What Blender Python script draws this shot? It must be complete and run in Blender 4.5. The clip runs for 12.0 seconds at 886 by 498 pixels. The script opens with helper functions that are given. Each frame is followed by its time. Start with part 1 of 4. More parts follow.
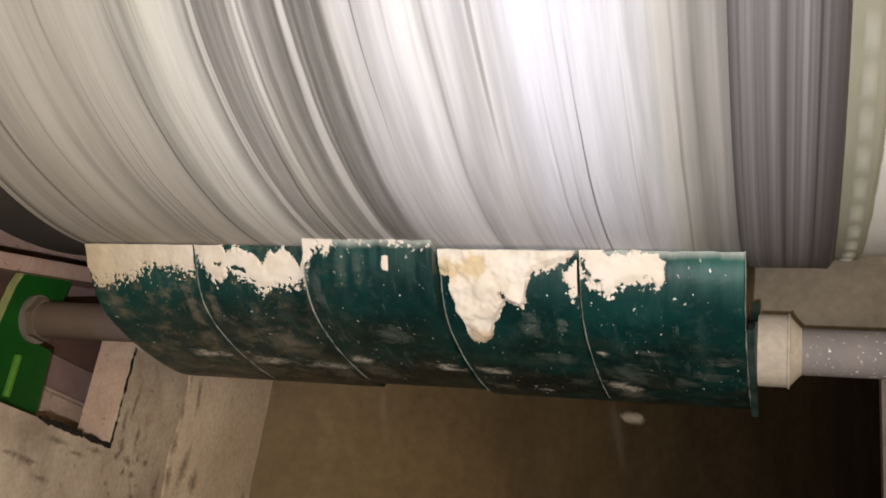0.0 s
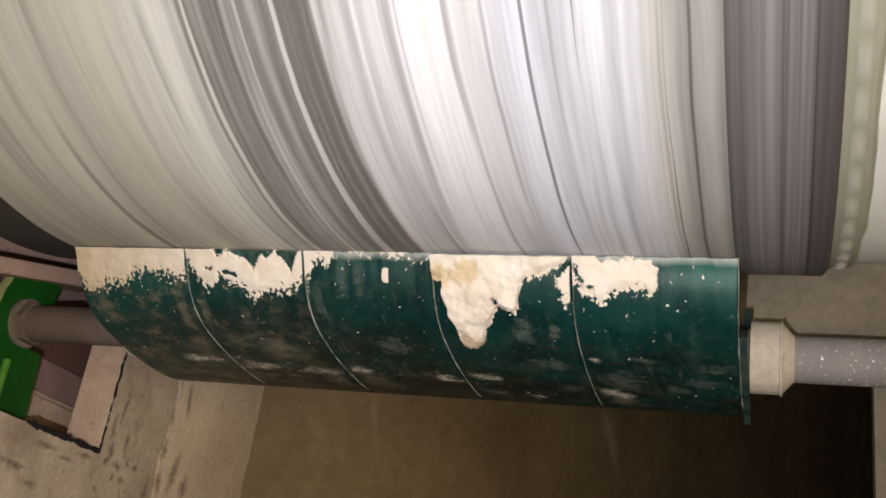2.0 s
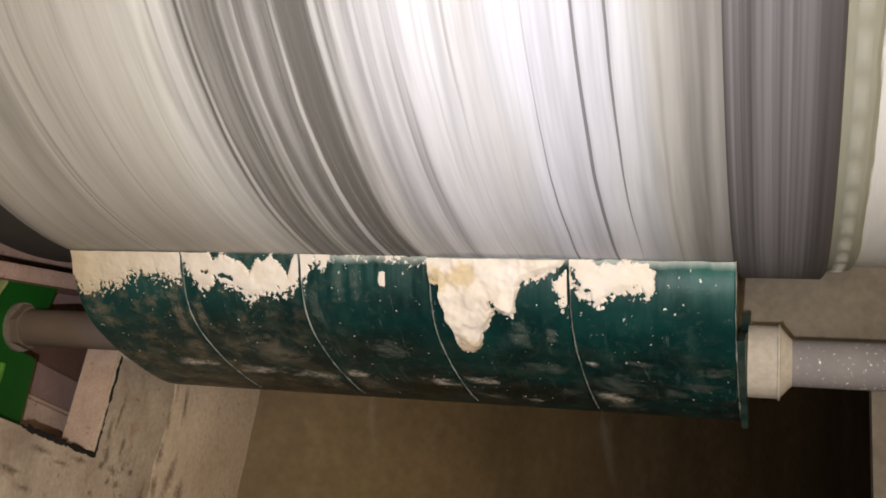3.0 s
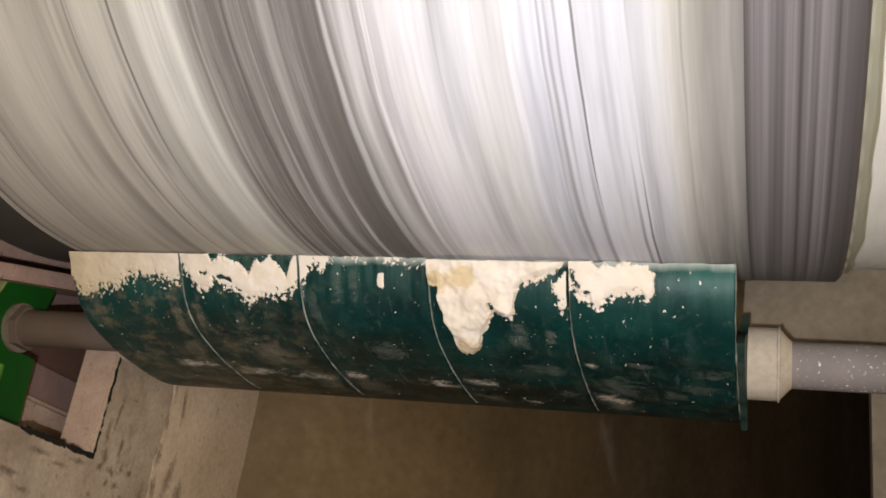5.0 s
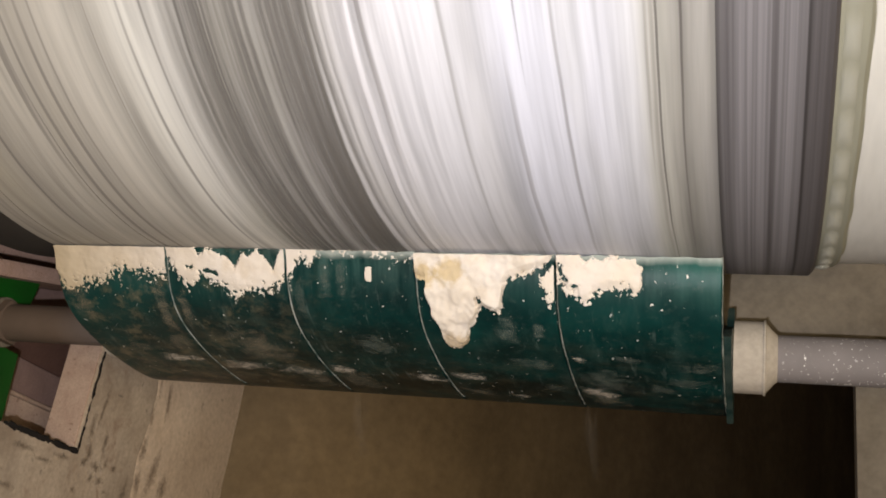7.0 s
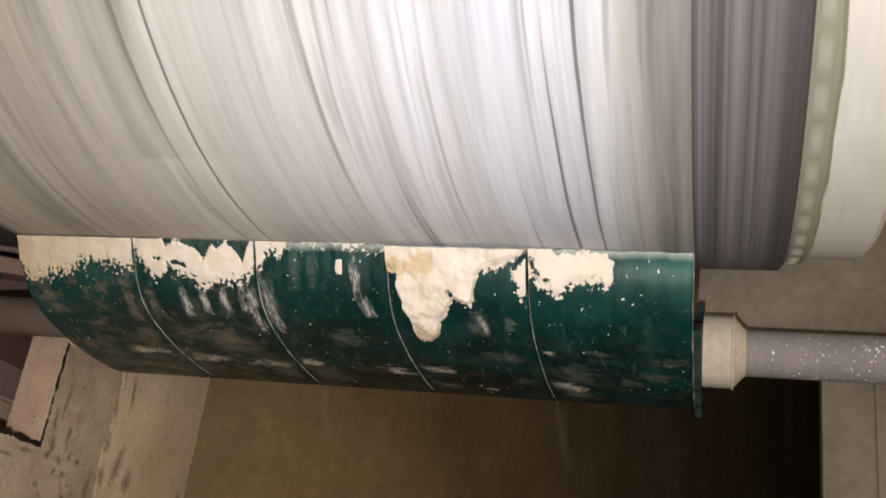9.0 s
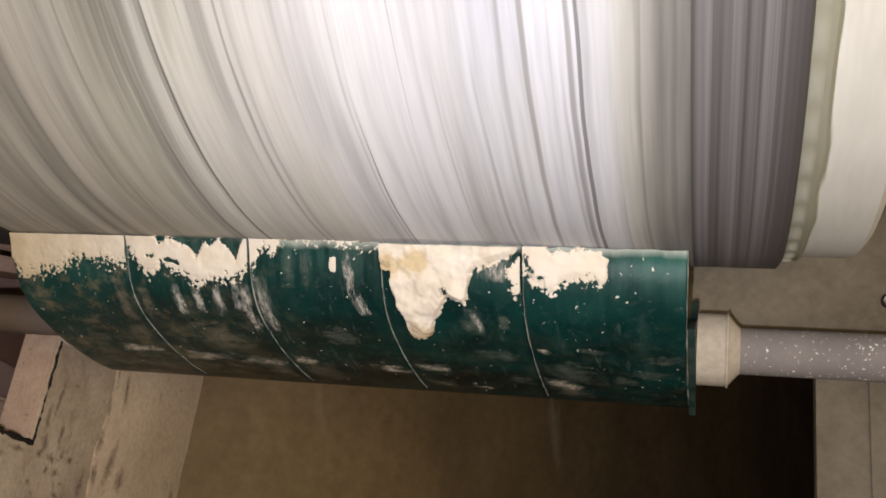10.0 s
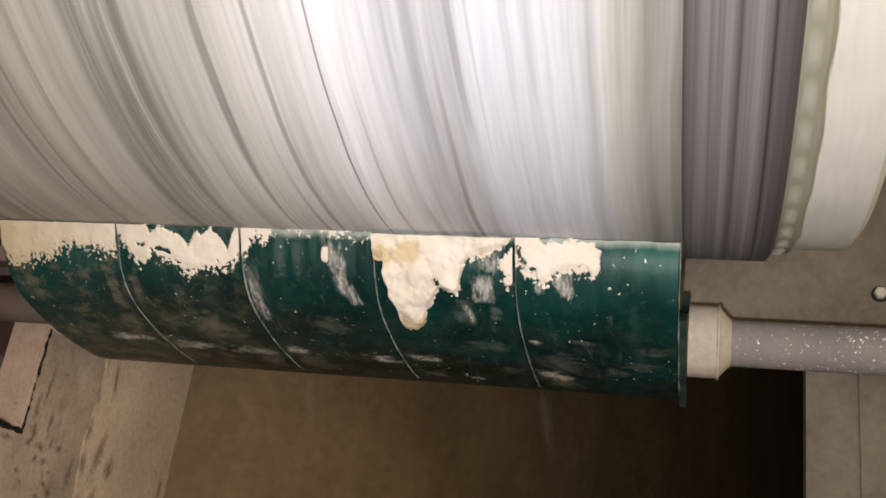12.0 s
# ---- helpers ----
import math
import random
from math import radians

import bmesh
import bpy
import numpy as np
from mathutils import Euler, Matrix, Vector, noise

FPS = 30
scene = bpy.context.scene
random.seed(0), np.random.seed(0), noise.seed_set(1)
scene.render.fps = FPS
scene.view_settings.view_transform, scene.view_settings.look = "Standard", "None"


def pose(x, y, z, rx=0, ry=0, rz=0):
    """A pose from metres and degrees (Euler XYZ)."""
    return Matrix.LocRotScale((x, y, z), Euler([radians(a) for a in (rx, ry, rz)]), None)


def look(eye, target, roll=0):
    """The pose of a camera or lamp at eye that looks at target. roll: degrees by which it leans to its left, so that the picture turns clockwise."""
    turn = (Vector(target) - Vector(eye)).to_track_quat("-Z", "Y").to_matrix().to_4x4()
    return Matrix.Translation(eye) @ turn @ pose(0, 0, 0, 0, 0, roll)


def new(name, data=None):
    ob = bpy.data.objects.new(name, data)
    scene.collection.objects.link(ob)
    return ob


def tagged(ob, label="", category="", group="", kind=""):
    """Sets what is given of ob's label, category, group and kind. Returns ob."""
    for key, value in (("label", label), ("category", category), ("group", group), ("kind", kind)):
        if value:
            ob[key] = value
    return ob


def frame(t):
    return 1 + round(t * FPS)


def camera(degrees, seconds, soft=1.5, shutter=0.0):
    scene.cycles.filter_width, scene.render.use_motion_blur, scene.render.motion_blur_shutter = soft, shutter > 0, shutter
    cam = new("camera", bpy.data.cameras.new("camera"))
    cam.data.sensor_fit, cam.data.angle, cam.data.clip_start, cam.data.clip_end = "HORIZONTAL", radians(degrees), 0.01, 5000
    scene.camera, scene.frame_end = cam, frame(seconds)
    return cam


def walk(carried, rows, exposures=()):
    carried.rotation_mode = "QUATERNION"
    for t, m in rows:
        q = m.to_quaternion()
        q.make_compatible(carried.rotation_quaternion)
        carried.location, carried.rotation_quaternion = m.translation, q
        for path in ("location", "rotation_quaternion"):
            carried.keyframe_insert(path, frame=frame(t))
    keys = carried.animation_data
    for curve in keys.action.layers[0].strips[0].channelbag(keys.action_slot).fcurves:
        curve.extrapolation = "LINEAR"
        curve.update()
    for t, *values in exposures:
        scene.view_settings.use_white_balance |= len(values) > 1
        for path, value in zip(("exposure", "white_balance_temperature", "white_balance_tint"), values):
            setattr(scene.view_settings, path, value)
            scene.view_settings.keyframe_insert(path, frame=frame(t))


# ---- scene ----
# ------------------------------------------------------------ camera
cam = camera(47.0, 12.0, soft=1.8, shutter=0.25)
PATH = [
    (0.0, 0.0035, -0.0124, 1.4984, 112.389, -8.103, 17.165),
    (0.5, 0.0028, -0.0090, 1.5012, 112.546, -8.185, 17.087),
    (1.0, 0.0055, -0.0079, 1.5019, 112.643, -8.174, 17.111),
    (1.5, 0.0023, -0.0056, 1.5016, 112.630, -8.198, 16.796),
    (2.0, 0.0029, -0.0059, 1.4981, 112.867, -8.263, 16.683),
    (2.5, 0.0011, -0.0031, 1.4968, 113.099, -8.161, 16.522),
    (3.0, 0.0008, -0.0027, 1.5010, 113.037, -8.165, 16.497),
    (5.0, 0.0010, -0.0001, 1.5033, 113.086, -8.245, 16.465),
    (5.5, 0.0012, 0.0004, 1.5012, 113.034, -8.248, 16.489),
    (6.0, 0.0017, 0.0003, 1.5005, 112.974, -8.176, 16.321),
    (6.5, -0.0000, -0.0000, 1.5000, 113.017, -8.138, 16.100),
    (7.0, -0.0057, 0.0001, 1.5002, 112.977, -7.918, 15.551),
    (7.5, -0.0109, 0.0009, 1.5022, 112.819, -7.642, 14.455),
    (9.5, -0.0165, 0.0043, 1.5037, 112.770, -7.445, 13.461),
    (10.0, -0.0168, 0.0060, 1.5037, 112.721, -7.408, 13.261),
    (10.5, -0.0180, 0.0060, 1.5023, 112.409, -7.526, 13.065),
    (11.0, -0.0207, 0.0082, 1.5014, 112.277, -7.501, 12.675),
    (11.5, -0.0220, 0.0076, 1.5036, 112.206, -7.536, 12.522),
    (12.0, -0.0219, 0.0066, 1.5041, 112.267, -7.518, 12.552),
]
walk(cam, [(t, pose(x, y, z, a, b, c)) for t, x, y, z, a, b, c in PATH],
     exposures=[(0.0, 0.0), (12.0, 0.0)])

# ------------------------------------------------------------ light
world = bpy.data.worlds.new("hall_air")
scene.world = world
world.use_nodes = True
world.node_tree.nodes["Background"].inputs[0].default_value = (0.9, 0.88, 0.85, 1)
world.node_tree.nodes["Background"].inputs[1].default_value = 0.02


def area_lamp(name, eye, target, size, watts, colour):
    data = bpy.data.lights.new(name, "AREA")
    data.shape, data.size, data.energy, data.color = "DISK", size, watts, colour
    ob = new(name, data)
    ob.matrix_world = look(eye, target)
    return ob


# unseen lamp assumed beside the camera, placed by the shadow line above the shaft
area_lamp("unseen_camera_lamp", (-0.05, 0.0, 1.43), (-0.55, 1.1, 2.15), 0.012, 18.2, (0.985, 0.975, 1.035))
# wide fill disc added behind for the hall's ambient light, no real fitting
area_lamp("ambient_fill", (2.0, -1.9, 0.7), (-0.6, 1.3, 2.0), 2.8, 92, (1.0, 0.81, 0.52))

# ------------------------------------------------------------ sizes
AXIS_Y, AXIS_Z = 1.1453, 2.7012      # pulley axis, along x
R_BELT, R_PULLEY = 0.6632, 0.6500
BELT_X0, BELT_X1 = -1.185, 0.0632
SHAFT_Y, SHAFT_Z = 1.480, 1.992
WALL_X = -1.25                        # inner face of the chute's side wall
SEG_X = [-1.070, -0.870, -0.670, -0.470, -0.270, -0.052]


# ------------------------------------------------------------ materials
class Nodes:
    """A small builder for one node material."""

    def __init__(self, name, rough=0.6, metal=0.0, spec=0.5):
        self.mat = bpy.data.materials.new(name)
        self.mat.use_nodes = True
        self.tree = self.mat.node_tree
        self.out = self.tree.nodes["Material Output"]
        self.bsdf = self.tree.nodes["Principled BSDF"]
        self.bsdf.inputs["Roughness"].default_value = rough
        self.bsdf.inputs["Metallic"].default_value = metal
        self.bsdf.inputs["Specular IOR Level"].default_value = spec
        self.coord = self.tree.nodes.new("ShaderNodeTexCoord").outputs["Object"]

    def link(self, a, b):
        self.tree.links.new(a, b)

    def put(self, value, socket):
        if isinstance(value, (int, float)):
            socket.default_value = value
        elif isinstance(value, tuple):
            socket.default_value = (*value, 1.0)[:len(socket.default_value)]
        else:
            self.link(value, socket)

    def stretched(self, sx, sy, sz, shift=(0, 0, 0)):
        n = self.tree.nodes.new("ShaderNodeMapping")
        n.inputs["Scale"].default_value = (sx, sy, sz)
        n.inputs["Location"].default_value = shift
        self.link(self.coord, n.inputs["Vector"])
        return n.outputs["Vector"]

    def noise(self, scale, detail=4.0, rough=0.55, vector=None, warp=0.0):
        n = self.tree.nodes.new("ShaderNodeTexNoise")
        n.inputs["Scale"].default_value = scale
        n.inputs["Detail"].default_value = detail
        n.inputs["Roughness"].default_value = rough
        n.inputs["Distortion"].default_value = warp
        self.link(vector or self.coord, n.inputs["Vector"])
        return n.outputs["Fac"]

    def wobble(self, scale, amount):
        """Shifts the coordinates a little, so that straight streaks waver."""
        n = self.tree.nodes.new("ShaderNodeTexNoise")
        n.inputs["Scale"].default_value, n.inputs["Detail"].default_value = scale, 3.0
        self.link(self.coord, n.inputs["Vector"])
        a = self.tree.nodes.new("ShaderNodeVectorMath")
        a.operation = "SUBTRACT"
        a.inputs[1].default_value = (0.5, 0.5, 0.5)
        self.link(n.outputs["Color"], a.inputs[0])
        b = self.tree.nodes.new("ShaderNodeVectorMath")
        b.operation = "MULTIPLY_ADD"
        b.inputs[1].default_value = (amount, amount, amount)
        self.link(a.outputs[0], b.inputs[0])
        self.link(self.coord, b.inputs[2])
        self.coord = b.outputs[0]

    def ramp(self, fac, stops, smooth=False):
        n = self.tree.nodes.new("ShaderNodeValToRGB")
        e = n.color_ramp.elements
        while len(e) < len(stops):
            e.new(0.5)
        for el, (p, c) in zip(e, stops):
            el.position = p
            el.color = (c, c, c, 1) if isinstance(c, (int, float)) else (*c, 1)
        if smooth:
            n.color_ramp.interpolation = "EASE"
        self.link(fac, n.inputs["Fac"])
        return n.outputs["Color"]

    def mix(self, fac, a, b, how="MIX"):
        n = self.tree.nodes.new("ShaderNodeMix")
        n.data_type, n.blend_type = "RGBA", how
        self.put(fac, n.inputs[0])
        self.put(a, n.inputs[6])
        self.put(b, n.inputs[7])
        return n.outputs[2]

    def math(self, how, a, b=0.0):
        n = self.tree.nodes.new("ShaderNodeMath")
        n.operation = how
        self.put(a, n.inputs[0])
        self.put(b, n.inputs[1])
        return n.outputs[0]

    def axis(self, k):
        n = self.tree.nodes.new("ShaderNodeSeparateXYZ")
        self.link(self.coord, n.inputs[0])
        return n.outputs[k]

    def span(self, value, a, b):
        n = self.tree.nodes.new("ShaderNodeMapRange")
        n.inputs["From Min"].default_value, n.inputs["From Max"].default_value = a, b
        self.link(value, n.inputs["Value"])
        return n.outputs["Result"]

    def near(self, place, radius):
        """1 at a place, falling to 0 at the radius."""
        n = self.tree.nodes.new("ShaderNodeVectorMath")
        n.operation = "DISTANCE"
        self.link(self.coord, n.inputs[0])
        n.inputs[1].default_value = place
        return self.span(n.outputs["Value"], radius, 0.0)

    def colour(self, c):
        self.put(c, self.bsdf.inputs["Base Color"])
        return self

    def rough(self, r):
        self.put(r, self.bsdf.inputs["Roughness"])
        return self

    def bump(self, height, strength, distance=0.002):
        n = self.tree.nodes.new("ShaderNodeBump")
        n.inputs["Strength"].default_value, n.inputs["Distance"].default_value = strength, distance
        self.link(height, n.inputs["Height"])
        self.link(n.outputs["Normal"], self.bsdf.inputs["Normal"])
        return self


def belt_material():
    m = Nodes("dusty_belt_cover", 0.75, spec=0.3)
    m.wobble(3.0, 0.016)
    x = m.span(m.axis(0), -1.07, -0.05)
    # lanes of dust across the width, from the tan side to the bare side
    # the lamp's bluish bright middle and dimmer sides are painted into these tones
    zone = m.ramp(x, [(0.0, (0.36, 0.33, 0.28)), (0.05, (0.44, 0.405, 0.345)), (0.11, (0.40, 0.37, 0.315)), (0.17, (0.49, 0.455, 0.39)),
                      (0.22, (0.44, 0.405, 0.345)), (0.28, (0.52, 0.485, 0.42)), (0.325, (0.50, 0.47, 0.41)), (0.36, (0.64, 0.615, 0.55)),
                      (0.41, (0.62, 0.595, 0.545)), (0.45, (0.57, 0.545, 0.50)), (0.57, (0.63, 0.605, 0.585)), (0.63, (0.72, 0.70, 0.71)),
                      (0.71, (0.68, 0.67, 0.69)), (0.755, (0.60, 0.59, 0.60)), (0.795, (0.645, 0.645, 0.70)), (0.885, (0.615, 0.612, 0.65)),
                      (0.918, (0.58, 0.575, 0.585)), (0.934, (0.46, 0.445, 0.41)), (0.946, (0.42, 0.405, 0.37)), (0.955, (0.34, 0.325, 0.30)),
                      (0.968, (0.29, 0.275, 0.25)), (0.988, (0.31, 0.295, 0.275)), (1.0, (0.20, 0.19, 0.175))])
    fine = m.noise(1.0, 3.0, 0.6, m.stretched(150, 0.9, 0.9))
    broad = m.noise(1.0, 3.0, 0.6, m.stretched(20, 0.9, 0.9, (3, 1, 2)))
    mid = m.noise(1.0, 2.0, 0.5, m.stretched(55, 1.3, 1.3, (1, 8, 2)))
    c = m.mix(1.0, zone, m.ramp(broad, [(0.27, 0.58), (0.45, 0.92), (0.68, 1.07)]), "MULTIPLY")
    c = m.mix(1.0, c, m.ramp(mid, [(0.28, 0.74), (0.42, 0.97), (0.7, 1.03)]), "MULTIPLY")
    c = m.mix(1.0, c, m.ramp(fine, [(0.30, 0.89), (0.45, 0.98), (0.7, 1.03)]), "MULTIPLY")
    # olive damp tint in places, scratches, and dark scored rings
    olive = m.noise(1.0, 2.0, 0.5, m.stretched(12, 2.2, 2.2, (4, 6, 9)))
    c = m.mix(m.ramp(olive, [(0.52, 0.0), (0.68, 0.35)]), c, m.mix(1.0, c, (0.94, 0.93, 0.80), "MULTIPLY"))
    line = m.noise(1.0, 1.0, 0.5, m.stretched(78, 0.8, 0.8, (7, 5, 1)))
    c = m.mix(m.ramp(line, [(0.26, 0.6), (0.34, 0.0)]), c, (0.15, 0.135, 0.12))
    ring = m.noise(1.0, 2.0, 0.5, m.stretched(48, 0.35, 0.35, (11, 3, 6)))
    c = m.mix(m.ramp(ring, [(0.28, 0.6), (0.35, 0.0)]), c, (0.19, 0.175, 0.155))
    hair = m.noise(1.0, 0.0, 0.5, m.stretched(115, 0.55, 0.55, (2, 14, 3)))
    c = m.mix(m.ramp(hair, [(0.21, 0.7), (0.245, 0.0)]), c, (0.06, 0.05, 0.045))
    # short dark dashes that come past now and then
    dash = m.math("MULTIPLY", m.ramp(m.noise(1.0, 1.0, 0.5, m.stretched(30, 2.4, 2.4, (8, 2, 5))), [(0.69, 0.0), (0.78, 0.55)]), m.ramp(x, [(0.25, 1.0), (0.75, 0.35)]))
    c = m.mix(dash, c, (0.16, 0.145, 0.125))
    speck = m.noise(1.0, 4.0, 0.7, m.stretched(240, 18, 18))
    c = m.mix(1.0, c, m.ramp(speck, [(0.3, 0.90), (0.6, 1.03)]), "MULTIPLY")
    m.colour(c).bump(mid, 0.3, 0.0015)
    return m.mat


def belt_edge_material():
    m = Nodes("bare_belt_edge", 0.6, spec=0.4)
    x = m.axis(0)
    rings = m.noise(1.0, 4.0, 0.6, m.stretched(70, 0.25, 0.25, (2, 0, 0)))
    fine = m.noise(1.0, 3.0, 0.6, m.stretched(260, 1.5, 1.5))
    c = m.mix(m.ramp(rings, [(0.33, 0.0), (0.62, 1.0)]), (0.058, 0.051, 0.050), (0.185, 0.172, 0.174))
    c = m.mix(1.0, c, m.ramp(fine, [(0.3, 0.78), (0.65, 1.08)]), "MULTIPLY")
    score = m.noise(1.0, 0.0, 0.5, m.stretched(95, 0.12, 0.12, (5, 1, 7)))
    c = m.mix(m.ramp(score, [(0.22, 0.9), (0.29, 0.0)]), c, (0.022, 0.019, 0.018))
    c = m.mix(m.ramp(m.span(x, -0.05, -0.040), [(0.0, 0.75), (0.35, 0.6), (0.7, 0.0)]), c, (0.05, 0.045, 0.042))
    rim = m.ramp(m.span(x, 0.030, 0.063), [(0.0, 0.0), (0.5, 0.65), (0.8, 0.85), (1.0, 0.6)])
    c = m.mix(rim, c, (0.045, 0.038, 0.036))
    m.colour(c).bump(rings, 0.3, 0.0015)
    return m.mat


def film_material():
    m = Nodes("wet_dirt_on_belt", 0.55, spec=0.35)
    m.wobble(3.5, 0.012)
    x = m.span(m.axis(0), -0.70, -0.40)
    # two lanes with a paler one between them, then broken streaks
    body = m.ramp(x, [(0.0, 0.0), (0.13, 0.05), (0.20, 0.72), (0.34, 0.80), (0.42, 0.62), (0.48, 0.78), (0.58, 1.0), (0.73, 1.0),
                      (0.775, 0.40), (0.82, 0.12), (0.87, 0.35), (0.93, 0.22), (1.0, 0.0)])
    fine = m.noise(1.0, 3.0, 0.65, m.stretched(120, 1.1, 1.1, (2, 9, 4)))
    broad = m.noise(1.0, 2.0, 0.5, m.stretched(34, 1.2, 1.2, (5, 2, 8)))
    strips = m.noise(1.0, 1.0, 0.5, m.stretched(75, 0.7, 0.7, (9, 1, 5)))
    gaps = m.math("MULTIPLY", m.math("MULTIPLY", m.ramp(strips, [(0.58, 1.0), (0.68, 0.15)]), m.ramp(fine, [(0.44, 1.0), (0.68, 0.62)])), m.ramp(broad, [(0.52, 1.0), (0.70, 0.5)]))
    tear = m.noise(1.0, 5.0, 0.75, m.stretched(260, 12, 12))
    thick = m.ramp(m.span(m.axis(1), -0.60, -0.12), [(0.0, 1.0), (1.0, 0.65)])
    thick = m.math("MULTIPLY", thick, m.ramp(m.math("ADD", m.span(m.axis(2), 0.66, 0.28), m.math("MULTIPLY", m.math("SUBTRACT", fine, 0.5), 0.9)), [(0.15, 0.0), (0.9, 1.0)]))
    alpha = m.math("MULTIPLY", m.math("MULTIPLY", m.math("MULTIPLY", body, thick), gaps), m.ramp(tear, [(0.36, 1.0), (0.66, 0.80)]))
    m.colour(m.mix(fine, (0.090, 0.082, 0.072), (0.21, 0.195, 0.175)))
    m.link(alpha, m.bsdf.inputs["Alpha"])
    return m.mat


def damp_material():
    """Thin damp dirt that comes past late, on the tan side."""
    m = Nodes("damp_dirt_on_belt", 0.6, spec=0.3)
    m.wobble(3.5, 0.016)
    x = m.span(m.axis(0), -1.02, -0.50)
    body = m.ramp(x, [(0.0, 0.15), (0.30, 0.35), (0.46, 0.15), (0.54, 0.12), (0.60, 0.80), (0.68, 0.75), (0.73, 0.15), (0.86, 0.35), (0.93, 0.1), (1.0, 0.0)])
    fine = m.noise(1.0, 3.0, 0.65, m.stretched(90, 1.2, 1.2, (3, 5, 1)))
    broad = m.noise(1.0, 2.0, 0.5, m.stretched(18, 1.8, 1.8, (1, 7, 2)))
    lead = m.ramp(m.span(m.axis(1), -0.62, -0.25), [(0.0, 0.25), (0.5, 0.5), (1.0, 1.0)])
    alpha = m.math("MULTIPLY", m.math("MULTIPLY", body, lead), m.math("MULTIPLY", m.ramp(fine, [(0.40, 1.0), (0.66, 0.35)]), m.ramp(broad, [(0.45, 1.0), (0.66, 0.3)])))
    m.colour(m.mix(fine, (0.17, 0.155, 0.13), (0.28, 0.26, 0.22)))
    m.link(alpha, m.bsdf.inputs["Alpha"])
    return m.mat


def grimy(name, base, dirt, scale=6.0, rough=0.75, amount=0.5, metal=0.0, relief=0.3, spots=None, streak=None, rust=None):
    """A painted or dusty surface: broad stains, grain and fine relief."""
    m = Nodes(name, rough, metal, 0.35)
    big = m.noise(scale, 5.0, 0.62, warp=0.4)
    small = m.noise(scale * 14, 4.0, 0.65)
    c = m.mix(m.ramp(big, [(0.38, 0.0), (0.68, amount)]), base, dirt)
    c = m.mix(1.0, c, m.ramp(small, [(0.25, 0.80), (0.7, 1.08)]), "MULTIPLY")
    if streak:
        run = m.noise(1.0, 4.0, 0.6, m.stretched(*streak))
        c = m.mix(1.0, c, m.ramp(run, [(0.3, 0.72), (0.6, 1.05)]), "MULTIPLY")
    if spots:
        tint, low = spots
        dots = m.noise(scale * 5, 3.0, 0.6, warp=0.6)
        c = m.mix(m.ramp(dots, [(low - 0.05, 0.9), (low + 0.06, 0.0)]), c, tint)
    if rust:
        bloom = m.noise(scale * 1.7, 6.0, 0.7, warp=0.8)
        c = m.mix(m.ramp(bloom, [(0.56, 0.0), (0.72, 0.7)]), c, rust)
    m.colour(c).bump(small, relief, 0.002)
    return m.mat


